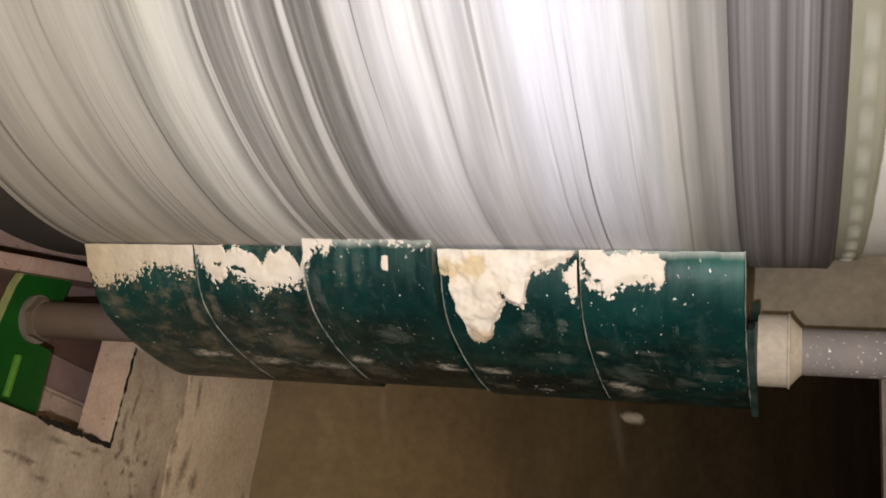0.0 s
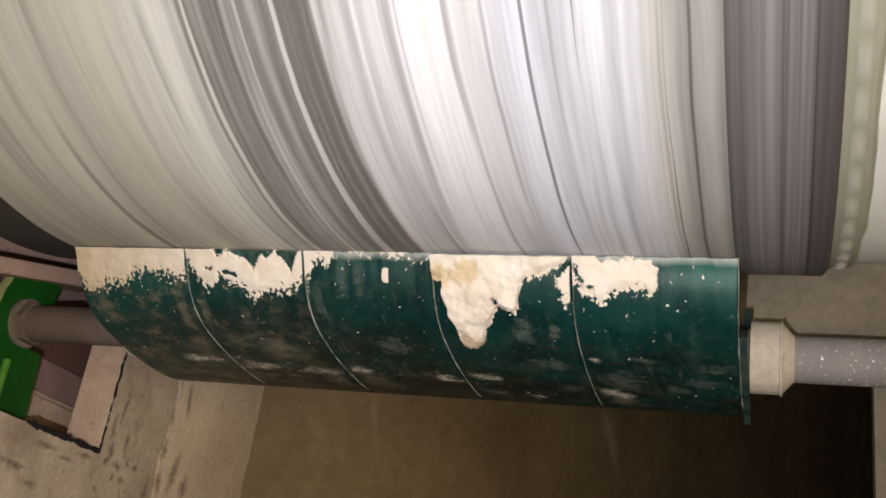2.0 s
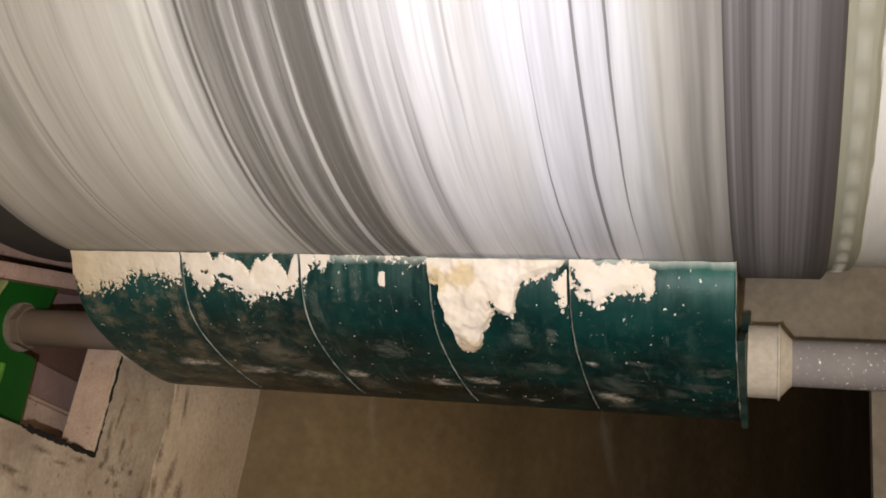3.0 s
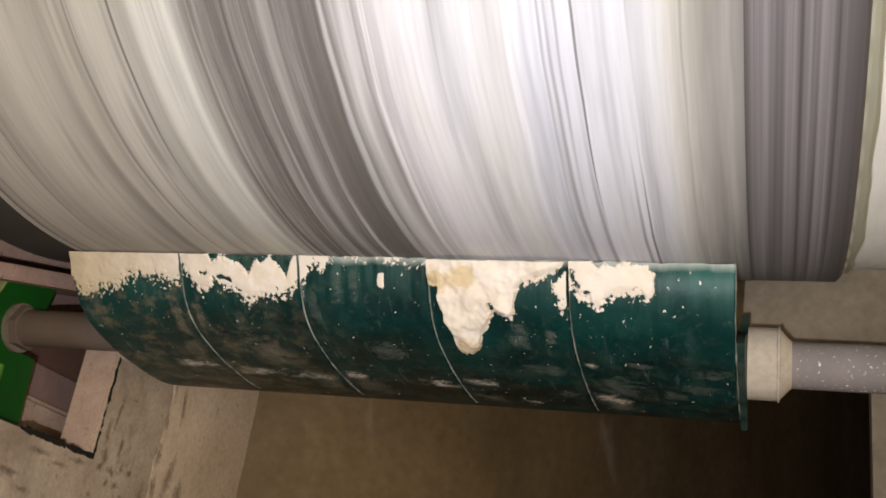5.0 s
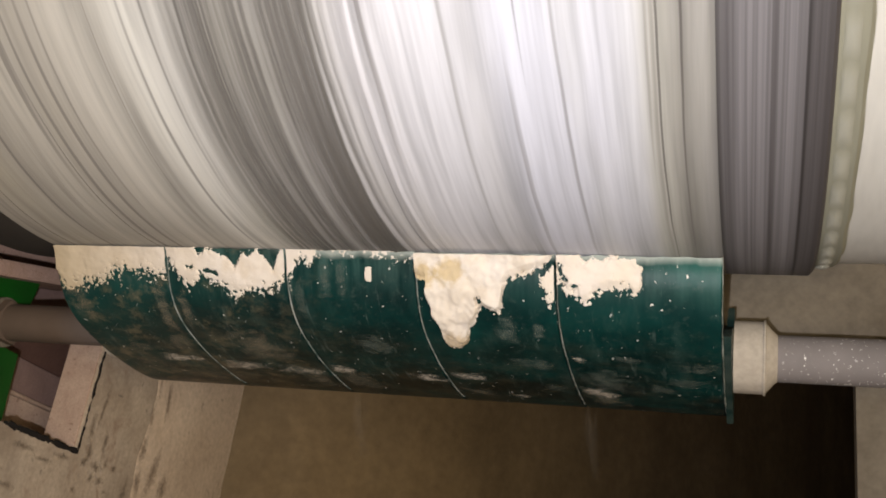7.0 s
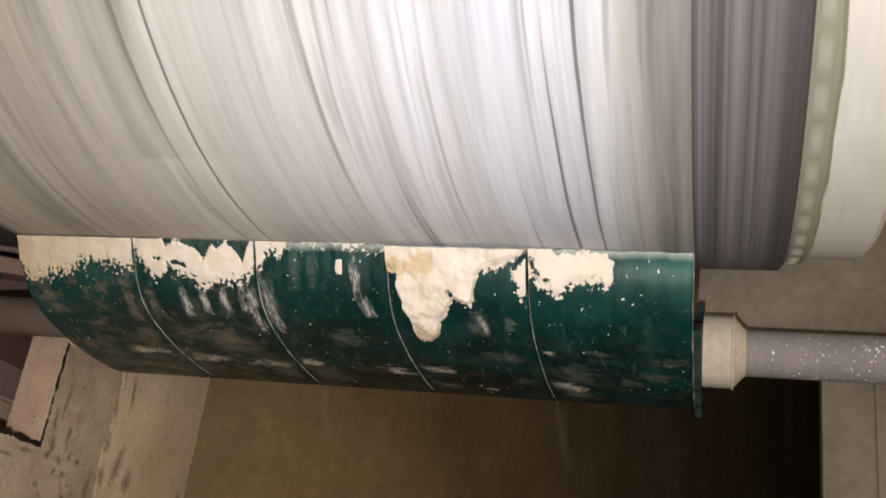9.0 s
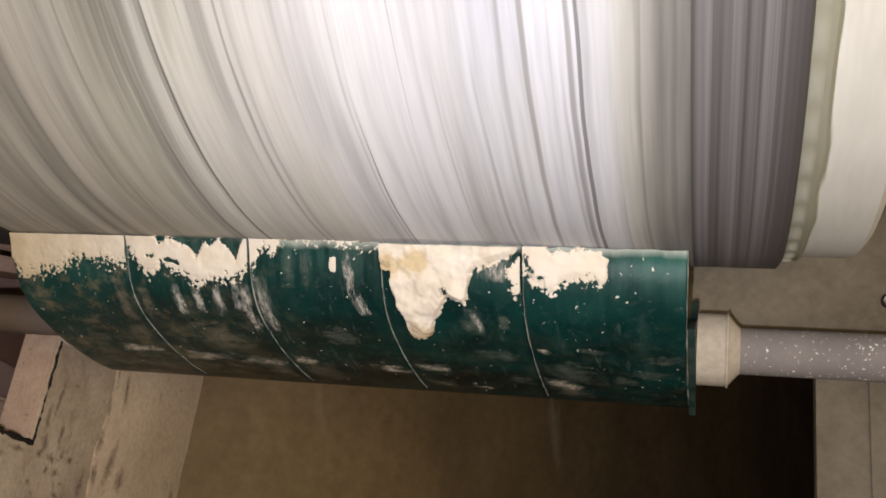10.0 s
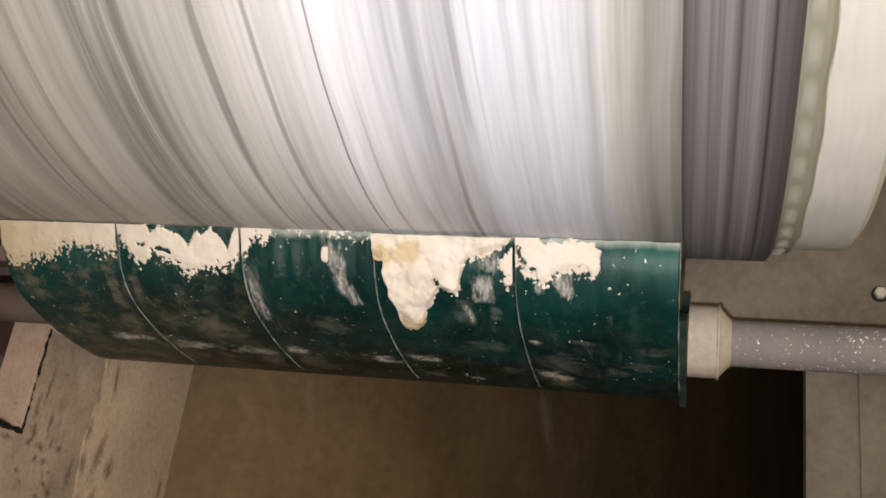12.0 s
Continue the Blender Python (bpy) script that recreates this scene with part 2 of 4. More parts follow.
def blade_material():
    m = Nodes("green_polyurethane", 0.38, spec=0.28)
    big = m.noise(6.0, 5.0, 0.6)
    green = m.mix(m.ramp(big, [(0.35, 0.0), (0.65, 1.0)]), (0.0006, 0.0135, 0.0135), (0.0012, 0.042, 0.036))
    z, y, x = m.axis(2), m.axis(1), m.axis(0)
    # pale scuffs near the tip, most on the bare end of the row, and a worn rim
    scuff = m.noise(1.0, 4.0, 0.6, m.stretched(70, 9, 9))
    tip = m.math("MULTIPLY", m.ramp(m.span(z, 1.975, 2.045), [(0.0, 0.0), (0.5, 0.35), (1.0, 0.9)]), m.ramp(scuff, [(0.38, 0.0), (0.75, 0.55)]))
    c = m.mix(tip, green, (0.12, 0.22, 0.19))
    bare = m.math("MULTIPLY", m.ramp(m.span(x, -0.17, -0.10), [(0.0, 0.0), (1.0, 1.0)]), m.ramp(m.span(z, 1.985, 2.03), [(0.0, 0.0), (1.0, 0.6)]))
    c = m.mix(m.math("MULTIPLY", bare, m.ramp(m.noise(14.0, 3.0), [(0.3, 0.6), (0.65, 1.0)])), c, (0.025, 0.135, 0.105))
    wave = m.math("ADD", z, m.math("MULTIPLY", m.math("SUBTRACT", m.noise(1.0, 3.0, 0.6, m.stretched(28, 4, 4)), 0.5), 0.014))
    c = m.mix(m.math("MULTIPLY", m.ramp(m.span(wave, 2.0325, 2.0405), [(0.0, 0.0), (0.5, 0.35), (1.0, 0.8)]), m.ramp(m.span(x, -0.70, -0.62), [(0.0, 0.0), (1.0, 1.0)])), c, (0.42, 0.45, 0.40))
    # near-black mottling towards the bottom, brown dust on the tan side
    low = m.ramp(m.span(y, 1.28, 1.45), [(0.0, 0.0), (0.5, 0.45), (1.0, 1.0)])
    dark_mottle = m.noise(1.0, 5.0, 0.6, m.stretched(7, 12, 25, (1, 5, 3)))
    c = m.mix(m.math("MULTIPLY", low, m.ramp(dark_mottle, [(0.38, 0.0), (0.58, 0.85)])), c, (0.005, 0.0075, 0.0055))
    left = m.ramp(m.span(x, -1.08, -0.42), [(0.0, 1.0), (0.5, 0.75), (0.62, 0.3), (0.78, 0.0)])
    veil = m.noise(1.0, 7.0, 0.75, m.stretched(17, 26, 26))
    dusty = m.math("ADD", m.math("MULTIPLY", left, 0.62), 0.22)
    c = m.mix(m.math("MULTIPLY", m.math("MULTIPLY", low, dusty), m.ramp(veil, [(0.49, 0.0), (0.64, 0.62)])), c, (0.185, 0.15, 0.09))
    blot = m.noise(22.0, 7.0, 0.78)
    c = m.mix(m.math("MULTIPLY", left, m.ramp(blot, [(0.51, 0.0), (0.63, 0.55)])), c, (0.185, 0.15, 0.09))
    pepper = m.noise(55.0, 5.0, 0.8)
    c = m.mix(m.ramp(pepper, [(0.56, 0.0), (0.68, 0.35)]), c, (0.07, 0.10, 0.085))
    # fine runs and dull smears down the face
    runs = m.noise(1.0, 5.0, 0.7, m.stretched(85, 12, 12, (0, 3, 1)))
    c = m.mix(m.ramp(runs, [(0.60, 0.0), (0.78, 0.4)]), c, (0.20, 0.25, 0.22))
    dull = m.noise(1.0, 4.0, 0.65, m.stretched(30, 10, 10, (6, 1, 4)))
    c = m.mix(m.ramp(dull, [(0.55, 0.0), (0.75, 0.35)]), c, (0.045, 0.085, 0.072))
    # crumbs of pale dust
    near_tip = m.ramp(m.span(z, 1.965, 2.02), [(0.0, 0.0), (1.0, 0.03)])
    dots = m.math("ADD", m.noise(1.0, 3.0, 0.6, m.stretched(115, 85, 85)), near_tip)
    c = m.mix(m.ramp(dots, [(0.695, 0.0), (0.72, 1.0)]), c, (0.66, 0.64, 0.57))
    m.colour(c)
    m.rough(m.ramp(big, [(0.3, 0.32), (0.7, 0.6)]))
    m.bump(m.noise(38.0, 4.0, 0.6), 0.2, 0.002)
    return m.mat


def deposit_material():
    m = Nodes("caked_pale_dust", 0.92, spec=0.15)
    big = m.noise(16.0, 4.0, 0.6)
    c = m.mix(m.ramp(big, [(0.35, 0.0), (0.7, 1.0)]), (0.80, 0.71, 0.60), (0.87, 0.80, 0.735))
    c = m.mix(m.ramp(m.noise(23.0, 4.0, 0.6), [(0.54, 0.0), (0.72, 0.45)]), c, (0.68, 0.55, 0.39))
    # two damp ochre patches and a brownish lower lobe on the thick cake
    rag = m.math("MULTIPLY", m.math("SUBTRACT", m.noise(70.0, 4.0, 0.6), 0.5), 1.1)
    for place, radius, tint in (((-0.456, 1.255, 2.017), 0.033, (0.60, 0.45, 0.235)), ((-0.418, 1.252, 2.021), 0.036, (0.64, 0.49, 0.27)),
                                ((-0.424, 1.338, 1.952), 0.036, (0.62, 0.48, 0.31))):
        c = m.mix(m.ramp(m.math("ADD", m.near(place, radius), rag), [(0.22, 0.0), (0.55, 0.85)]), c, tint)
    c = m.mix(m.ramp(m.span(m.axis(0), -1.07, -0.80), [(0.0, 0.95), (1.0, 0.22)]), c, m.mix(big, (0.43, 0.335, 0.21), (0.53, 0.43, 0.28)))
    m.colour(c).bump(m.noise(120.0, 5.0, 0.65), 0.35, 0.002)
    return m.mat


def dusting(name, tint, dark, most, grain=(38, 55, 55)):
    """A thin ragged smear of dust; the mesh carries its depth, 1 in the middle and 0 at the rim."""
    m = Nodes(name, 0.9, spec=0.15)
    m.colour(m.mix(m.noise(90.0, 3.0), dark, tint))
    deep = m.tree.nodes.new("ShaderNodeAttribute")
    deep.attribute_name = "depth"
    streaky = m.noise(1.0, 7.0, 0.8, m.stretched(*grain))
    edge = m.math("ADD", m.math("MULTIPLY", deep.outputs["Fac"], 0.75), m.math("MULTIPLY", m.math("SUBTRACT", streaky, 0.5), 3.2))
    m.link(m.ramp(edge, [(0.30, 0.0), (1.0, most)]), m.bsdf.inputs["Alpha"])
    return m.mat


def steel_tube_material():
    m = Nodes("dusty_galvanised_tube", 0.75, 0.0, 0.35)
    big = m.noise(14.0, 4.0, 0.6)
    c = m.mix(big, (0.145, 0.128, 0.122), (0.26, 0.232, 0.222))
    # brown dust on the far end, with the shade there painted in
    shaded_silt = m.ramp(m.span(m.axis(0), -1.2, -1.0), [(0.0, 1.0), (1.0, 0.0)])
    c = m.mix(shaded_silt, c, m.mix(big, (0.09, 0.06, 0.042), (0.15, 0.105, 0.075)))
    dots = m.math("SUBTRACT", m.math("ADD", m.noise(190.0, 3.0, 0.6), m.math("MULTIPLY", m.near((0.19, -0.02, 0.0), 0.17), 0.03)), m.math("MULTIPLY", shaded_silt, 0.2))
    c = m.mix(m.ramp(dots, [(0.655, 0.0), (0.70, 1.0)]), c, (0.80, 0.77, 0.73))
    m.colour(c).bump(m.noise(90.0, 3.0, 0.6), 0.2, 0.0015)
    return m.mat


def back_material():
    m = Nodes("brown_caked_plate", 0.9, spec=0.3)
    big, small = m.noise(2.2, 5.0, 0.62, warp=0.4), m.noise(31.0, 4.0, 0.65)
    c = m.mix(m.ramp(big, [(0.38, 0.0), (0.68, 0.9)]), (0.215, 0.145, 0.068), (0.145, 0.096, 0.043))
    # paler, with a ragged border, towards the side wall
    pale_side = m.math("ADD", m.span(m.axis(0), -1.30, -0.72), m.math("MULTIPLY", m.math("SUBTRACT", m.noise(7.0, 4.0, 0.6), 0.5), 0.5))
    c = m.mix(m.ramp(pale_side, [(0.05, 0.35), (0.35, 0.15), (0.8, 0.0)]), c, (0.40, 0.30, 0.19))
    c = m.mix(1.0, c, m.ramp(small, [(0.25, 0.80), (0.7, 1.08)]), "MULTIPLY")
    run = m.noise(1.0, 4.0, 0.6, m.stretched(3, 3, 0.7))
    c = m.mix(1.0, c, m.ramp(run, [(0.3, 0.75), (0.6, 1.05)]), "MULTIPLY")
    m.colour(c).bump(small, 0.3, 0.002)
    return m.mat


RUBBER = grimy("black_belt_rubber", (0.035, 0.03, 0.027), (0.06, 0.052, 0.045), 15, 0.7)
BARE = belt_edge_material()
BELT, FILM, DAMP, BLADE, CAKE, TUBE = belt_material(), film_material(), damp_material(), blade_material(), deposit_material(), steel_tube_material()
PALE_SMEAR = dusting("pale_dust_smear", (0.78, 0.71, 0.60), (0.46, 0.40, 0.31), 0.8)
GREY_SMEAR = dusting("grey_dust_smear", (0.27, 0.30, 0.25), (0.11, 0.14, 0.115), 0.40)
TAN_SMEAR = dusting("tan_dust_smear", (0.38, 0.33, 0.24), (0.19, 0.16, 0.11), 0.42)
HAZE = dusting("falling_dust", (0.55, 0.50, 0.42), (0.40, 0.36, 0.30), 0.035, (40, 40, 9))
RUN = dusting("fresh_dust_run", (0.78, 0.74, 0.68), (0.42, 0.40, 0.35), 0.75, (85, 30, 30))
HUB_DUST = grimy("dust_coated_steel", (0.528, 0.466, 0.378), (0.352, 0.299, 0.238), 6, 0.85, 0.7, relief=0.15)
SEAM = grimy("dust_in_joint", (0.42, 0.42, 0.37), (0.035, 0.075, 0.065), 28, 0.9, 1.0)
LAGGING = grimy("olive_grey_lagging", (0.27, 0.258, 0.19), (0.18, 0.172, 0.12), 9, 0.85)
STUD = grimy("worn_lagging_stud", (0.40, 0.385, 0.32), (0.32, 0.305, 0.245), 20, 0.85)
CREAM = grimy("cream_dusted_pulley", (0.63, 0.605, 0.545), (0.44, 0.415, 0.36), 9, 0.8)
WALL = grimy("dusted_steel_plate", (0.585, 0.468, 0.345), (0.385, 0.288, 0.20), 8, 0.9, 0.9, spots=((0.20, 0.165, 0.125), 0.29), streak=(7, 7, 3.0), rust=(0.30, 0.19, 0.125))
LINER = grimy("dusted_liner_plate", (0.64, 0.495, 0.355), (0.50, 0.375, 0.26), 6, 0.9, 0.9, spots=((0.24, 0.19, 0.14), 0.28))
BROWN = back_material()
TAN = grimy("tan_dusted_steel", (0.185, 0.154, 0.113), (0.119, 0.095, 0.066), 5, 0.9, 0.9)
PINK = grimy("dusty_pink_primer", (0.484, 0.326, 0.264), (0.370, 0.238, 0.176), 16, 0.8, 0.7, spots=((0.16, 0.05, 0.03), 0.34))
PALE_PINK = grimy("pale_dusted_primer", (0.598, 0.431, 0.326), (0.440, 0.290, 0.211), 18, 0.85, 0.8, spots=((0.22, 0.12, 0.08), 0.31))
MAUVE = grimy("mauve_dusted_primer", (0.317, 0.207, 0.176), (0.229, 0.145, 0.123), 18, 0.8, 0.8)
MAROON = grimy("red_brown_primer", (0.167, 0.088, 0.066), (0.114, 0.062, 0.044), 14, 0.75, 0.7)
GREEN = grimy("green_bracket_paint", (0.006, 0.085, 0.008), (0.01, 0.05, 0.008), 20, 0.45, 0.6)
LIGHT_GREEN = grimy("bright_green_paint", (0.10, 0.26, 0.03), (0.05, 0.16, 0.02), 30, 0.4, 0.5)
OLIVE = grimy("chipped_olive_paint", (0.30, 0.33, 0.12), (0.22, 0.22, 0.09), 40, 0.6, 0.6)
DIRT_AND_SHADE = grimy("black_dirt_and_shade", (0.012, 0.010, 0.008), (0.03, 0.02, 0.015), 30, 0.95)
CONCRETE = grimy("grey_concrete", (0.30, 0.28, 0.25), (0.20, 0.18, 0.16), 2, 0.9, 0.7)
PLASTER = grimy("hall_cladding", (0.45, 0.43, 0.40), (0.34, 0.32, 0.29), 1.5, 0.9, 0.6)
END_STEEL = grimy("grey_green_plate", (0.012, 0.036, 0.031), (0.10, 0.12, 0.10), 25, 0.5, 0.5)


# ------------------------------------------------------------ mesh helpers
def mesh_of(name, bm, material, smooth=None):
    bmesh.ops.recalc_face_normals(bm, faces=bm.faces)
    me = bpy.data.meshes.new(name)
    bm.to_mesh(me)
    bm.free()
    me.materials.append(material)
    if smooth is not None:
        for p in me.polygons:
            p.use_smooth = True
        me.set_sharp_from_angle(angle=radians(smooth))
    return me


def thing(name, bm, material, label, category, group="", kind="", smooth=None):
    return tagged(new(name, mesh_of(name, bm, material, smooth)), label, category, group, kind)


def part(name, bm, material, parent, label="", smooth=None):
    ob = new(name, mesh_of(name, bm, material, smooth))
    ob.parent = parent
    return tagged(ob, label)


def empty(name, label, category, group=""):
    return tagged(new(name), label, category, group)


def box(x0, x1, y0, y1, z0, z1, bevel=0.003, bm=None):
    own = bmesh.new()
    bmesh.ops.create_cube(own, size=1.0)
    for v in own.verts:
        v.co = Vector(((x0 + x1) / 2 + v.co.x * (x1 - x0), (y0 + y1) / 2 + v.co.y * (y1 - y0), (z0 + z1) / 2 + v.co.z * (z1 - z0)))
    if bevel:
        bmesh.ops.bevel(own, geom=own.edges[:], offset=bevel, segments=2, affect="EDGES", profile=0.5)
    if bm is None:
        return own
    tmp = bpy.data.meshes.new("tmp")
    own.to_mesh(tmp)
    own.free()
    bm.from_mesh(tmp)
    bpy.data.meshes.remove(tmp)
    return bm


def lathe(profile, segments, y=0.0, z=0.0, closed=False, start=0.0, span=2 * math.pi):
    """Turns (x, radius) points about a line along x."""
    bm = bmesh.new()
    whole = span >= 2 * math.pi - 1e-6
    count = segments if whole else segments + 1
    rings = []
    for k in range(count):
        a = start + span * k / segments
        rings.append([bm.verts.new((x, y + r * math.cos(a), z + r * math.sin(a))) for x, r in profile])
    for k in range(segments):
        a, b = rings[k], rings[(k + 1) % count]
        n = len(profile)
        for i in range(n if closed else n - 1):
            bm.faces.new((a[i], a[(i + 1) % n], b[(i + 1) % n], b[i]))
    if not closed and whole:
        for i in (0, len(profile) - 1):
            if profile[i][1] > 1e-6:
                bm.faces.new([r[i] for r in rings])
    return bm


def extruded(outline, x0, x1):
    """A prism along x from a closed (y, z) outline."""
    bm = bmesh.new()
    a = [bm.verts.new((x0, y, z)) for y, z in outline]
    b = [bm.verts.new((x1, y, z)) for y, z in outline]
    n = len(outline)
    for i in range(n):
        bm.faces.new((a[i], a[(i + 1) % n], b[(i + 1) % n], b[i]))
    bm.faces.new(a)
    bm.faces.new(b)
    return bm


# ------------------------------------------------------------ the hall that closes the place
def hall():
    thing("floor", box(-4, 4, -3.5, 8.5, -0.2, 0.0, 0), CONCRETE, "grey dusty concrete floor of the hall", "floor", kind="structure")
    for name, b in (("wall_west", (-4.2, -4, -3.5, 8.5, 0, 5)), ("wall_east", (4, 4.2, -3.5, 8.5, 0, 5)),
                    ("wall_south", (-4.2, 4.2, -3.7, -3.5, 0, 5)), ("wall_north", (-4.2, 4.2, 8.5, 8.7, 0, 5))):
        thing(name, box(*b, 0), PLASTER, "plain grey cladding wall of the hall", "wall", kind="structure")
    thing("ceiling", box(-4.2, 4.2, -3.7, 8.7, 5.0, 5.2, 0), PLASTER, "plain grey roof underside of the hall", "ceiling", kind="structure")


# ------------------------------------------------------------ the chute
WIN_Y0, WIN_Y1, WIN_Z0, WIN_Z1 = 1.18, 1.672, 1.803, 2.42


def chute():
    x0, x1 = WALL_X - 0.08, WALL_X
    bm = box(x0, x1, 0.75, WIN_Y0, 0, 3.9, 0)
    box(x0, x1, WIN_Y0, WIN_Y1, 0, WIN_Z0, 0, bm)
    box(x0, x1, WIN_Y0, WIN_Y1, WIN_Z1, 3.9, 0, bm)
    box(x0, x1, WIN_Y1, 2.25, 0, 3.9, 0, bm)
    thing("wall_chute_side", bm, WALL, "pale dust-covered steel side wall of the chute with a shaft opening", "wall", kind="structure")
    thing("opening_jamb", box(WALL_X - 0.079, WALL_X - 0.006, WIN_Y1 - 0.005, WIN_Y1, WIN_Z0, WIN_Z1, 0.001), PALE_PINK, "pale pinkish dusty flange lining the shaft opening", "flange")
    # overlapping liner plate and corner strip on the side wall
    bm = bmesh.new()
    rows = []
    for k in range(141):
        z = 1.2 + 0.01 * k
        y = 1.884 + 0.012 * noise.noise((z * 9, 2, 1)) + 0.006 * noise.noise((z * 40, 5, 1))
        end = 2.256 + 0.004 * noise.noise((z * 12, 8, 3))
        rows.append([bm.verts.new((WALL_X + dx, yy, z)) for dx, yy in ((0.0004, y), (0.003, y + 0.004), (0.003, end), (-0.02, end))])
    for p, q in zip(rows[:-1], rows[1:]):
        for i in range(3):
            bm.faces.new((p[i], p[i + 1], q[i + 1], q[i]))
    thing("liner_plate", bm, LINER, "tan dust-caked liner plate with an uneven edge on the chute wall", "plate", smooth=40)
    bm = bmesh.new()
    front = [(-1.33 + 2.23 * k / 24, 2.22 + 1.3 * k / 24 + 3.3 * (k / 24) ** 2) for k in range(25)]
    for k in range(24):
        (xa, ya), (xb, yb) = front[k], front[k + 1]
        bm.faces.new([bm.verts.new(v) for v in ((xa, ya, 0), (xb, yb, 0), (xb, yb, 3.9), (xa, ya, 3.9))])
        bm.faces.new([bm.verts.new(v) for v in ((xa, ya + 0.06, 0), (xa, ya + 0.06, 3.9), (xb, yb + 0.06, 3.9), (xb, yb + 0.06, 0))])
        for z in (0, 3.9):
            bm.faces.new([bm.verts.new(v) for v in ((xa, ya, z), (xb, yb, z), (xb, yb + 0.06, z), (xa, ya + 0.06, z))])
    bmesh.ops.remove_doubles(bm, verts=bm.verts[:], dist=0.0005)
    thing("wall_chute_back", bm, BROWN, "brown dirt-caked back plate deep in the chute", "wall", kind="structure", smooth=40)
    # right hand front plates behind the shaft
    thing("wall_chute_right", box(0.132, 0.85, 1.58, 1.62, 0, 2.1955, 0), TAN, "tan dust-covered upright plate beside the chute mouth", "wall", kind="structure")
    thing("wall_chute_upper", box(0.168, 0.85, 1.58, 1.62, 2.1955, 3.9, 0), TAN, "tan dust-covered upper plate beside the pulley", "wall", kind="structure")
    thing("wall_chute_end", box(0.85, 0.93, 0.75, 7.40, 0, 3.9, 0), WALL, "dusty steel end wall of the chute", "wall", kind="structure")
    thing("cross_beam", box(-1.249, 0.20, 1.5805, 1.66, 2.035, 2.195, 0), TAN, "tan dusty steel cross beam behind the scraper shaft", "beam")
    thing("corner_strip", box(0.206, 0.245, 1.574, 1.5795, 0.0, 1.99, 0.001), TAN, "pale dusty flat bar on the upright plate", "strip")


# ------------------------------------------------------------ belt and pulley
def pulley():
    root = empty("drive_pulley", "wide conveyor head pulley with cream dusted shell, turning", "pulley")
    root.location = (0, AXIS_Y, AXIS_Z)
    part("shell", lathe([(-1.215, 0.10), (-1.215, 0.636), (-1.207, 0.644), (0.160, 0.644), (0.169, 0.634), (0.169, 0.10)], 192, closed=True), CREAM, root, smooth=40)
    bm = lathe([(-1.19, 0.6445), (-1.19, 0.650), (0.088, 0.650), (0.093, 0.6445)], 192, closed=True)
    for v in bm.verts:
        if v.co.x > 0:
            v.co.x += 0.004 * noise.noise(v.co * 14) + 0.0025 * noise.noise(v.co * 45)
    part("lagging", bm, LAGGING, root, "olive grey rubber lagging with a worn edge", smooth=40)
    part("axle", lathe([(-1.248, 0.099), (0.849, 0.099)], 48), TUBE, root, smooth=40)
    # raised studs along the lagging's edge
    bm = bmesh.new()
    bmesh.ops.create_icosphere(bm, subdivisions=2, radius=1.0)
    for v in bm.verts:
        v.co = Vector((v.co.x * 0.009, v.co.y * 0.0028, v.co.z * 0.013))
    me = mesh_of("stud", bm, STUD, 60)
    for k in range(72):
        ob = new("stud", me)
        ob.parent = root
        a = 2 * math.pi * k / 72
        ob.matrix_basis = Matrix.Translation((0.074, 0.6505 * math.cos(a), 0.6505 * math.sin(a))) @ Matrix.Rotation(a, 4, "X")
    return root


def belt():
    root = empty("conveyor_belt", "running rubber conveyor belt coated with streaks of pale dust", "belt")
    root.location = (0, AXIS_Y, AXIS_Z)
    low = R_PULLEY + 0.0004
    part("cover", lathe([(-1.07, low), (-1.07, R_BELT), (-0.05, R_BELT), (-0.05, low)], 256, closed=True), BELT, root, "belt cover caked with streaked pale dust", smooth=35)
    part("edge_strip", lathe([(-0.0499, low), (-0.0499, R_BELT - 0.0008), (BELT_X1 - 0.004, R_BELT - 0.0008), (BELT_X1, R_BELT - 0.005), (BELT_X1, low)], 256, closed=True),
         BARE, root, "bare grey rubber edge with worn rings", smooth=35)
    part("edge_strip", lathe([(-1.0701, low), (-1.0701, R_BELT - 0.0008), (BELT_X0 + 0.004, R_BELT - 0.0008), (BELT_X0, R_BELT - 0.005), (BELT_X0, low)], 256, closed=True),
         RUBBER, root, "black bare rubber edge", smooth=35)
    return root


def wet_film():
    """A run of wet dirt that is carried past on the belt: 200 degrees long."""
    a0 = radians(180 - 80)
    bm = lathe([(-0.70, R_BELT + 0.0012), (-0.55, R_BELT + 0.0016), (-0.40, R_BELT + 0.0012)], 120, start=a0, span=radians(210))
    ob = thing("wet_dirt_film", bm, FILM, "dark wet streaky dirt smeared on the running belt", "dirt", smooth=60)
    ob.location = (0, AXIS_Y, AXIS_Z)
    return ob


def damp_film():
    """Thinner dirt, 120 degrees long, that follows later."""
    bm = lathe([(-1.02, R_BELT + 0.0012), (-0.76, R_BELT + 0.0016), (-0.50, R_BELT + 0.0012)], 90, start=radians(40), span=radians(120))
    ob = thing("damp_dirt_film", bm, DAMP, "thin grey-brown damp dirt smeared on the running belt", "dirt", smooth=60)
    ob.location = (0, AXIS_Y, AXIS_Z)
    return ob


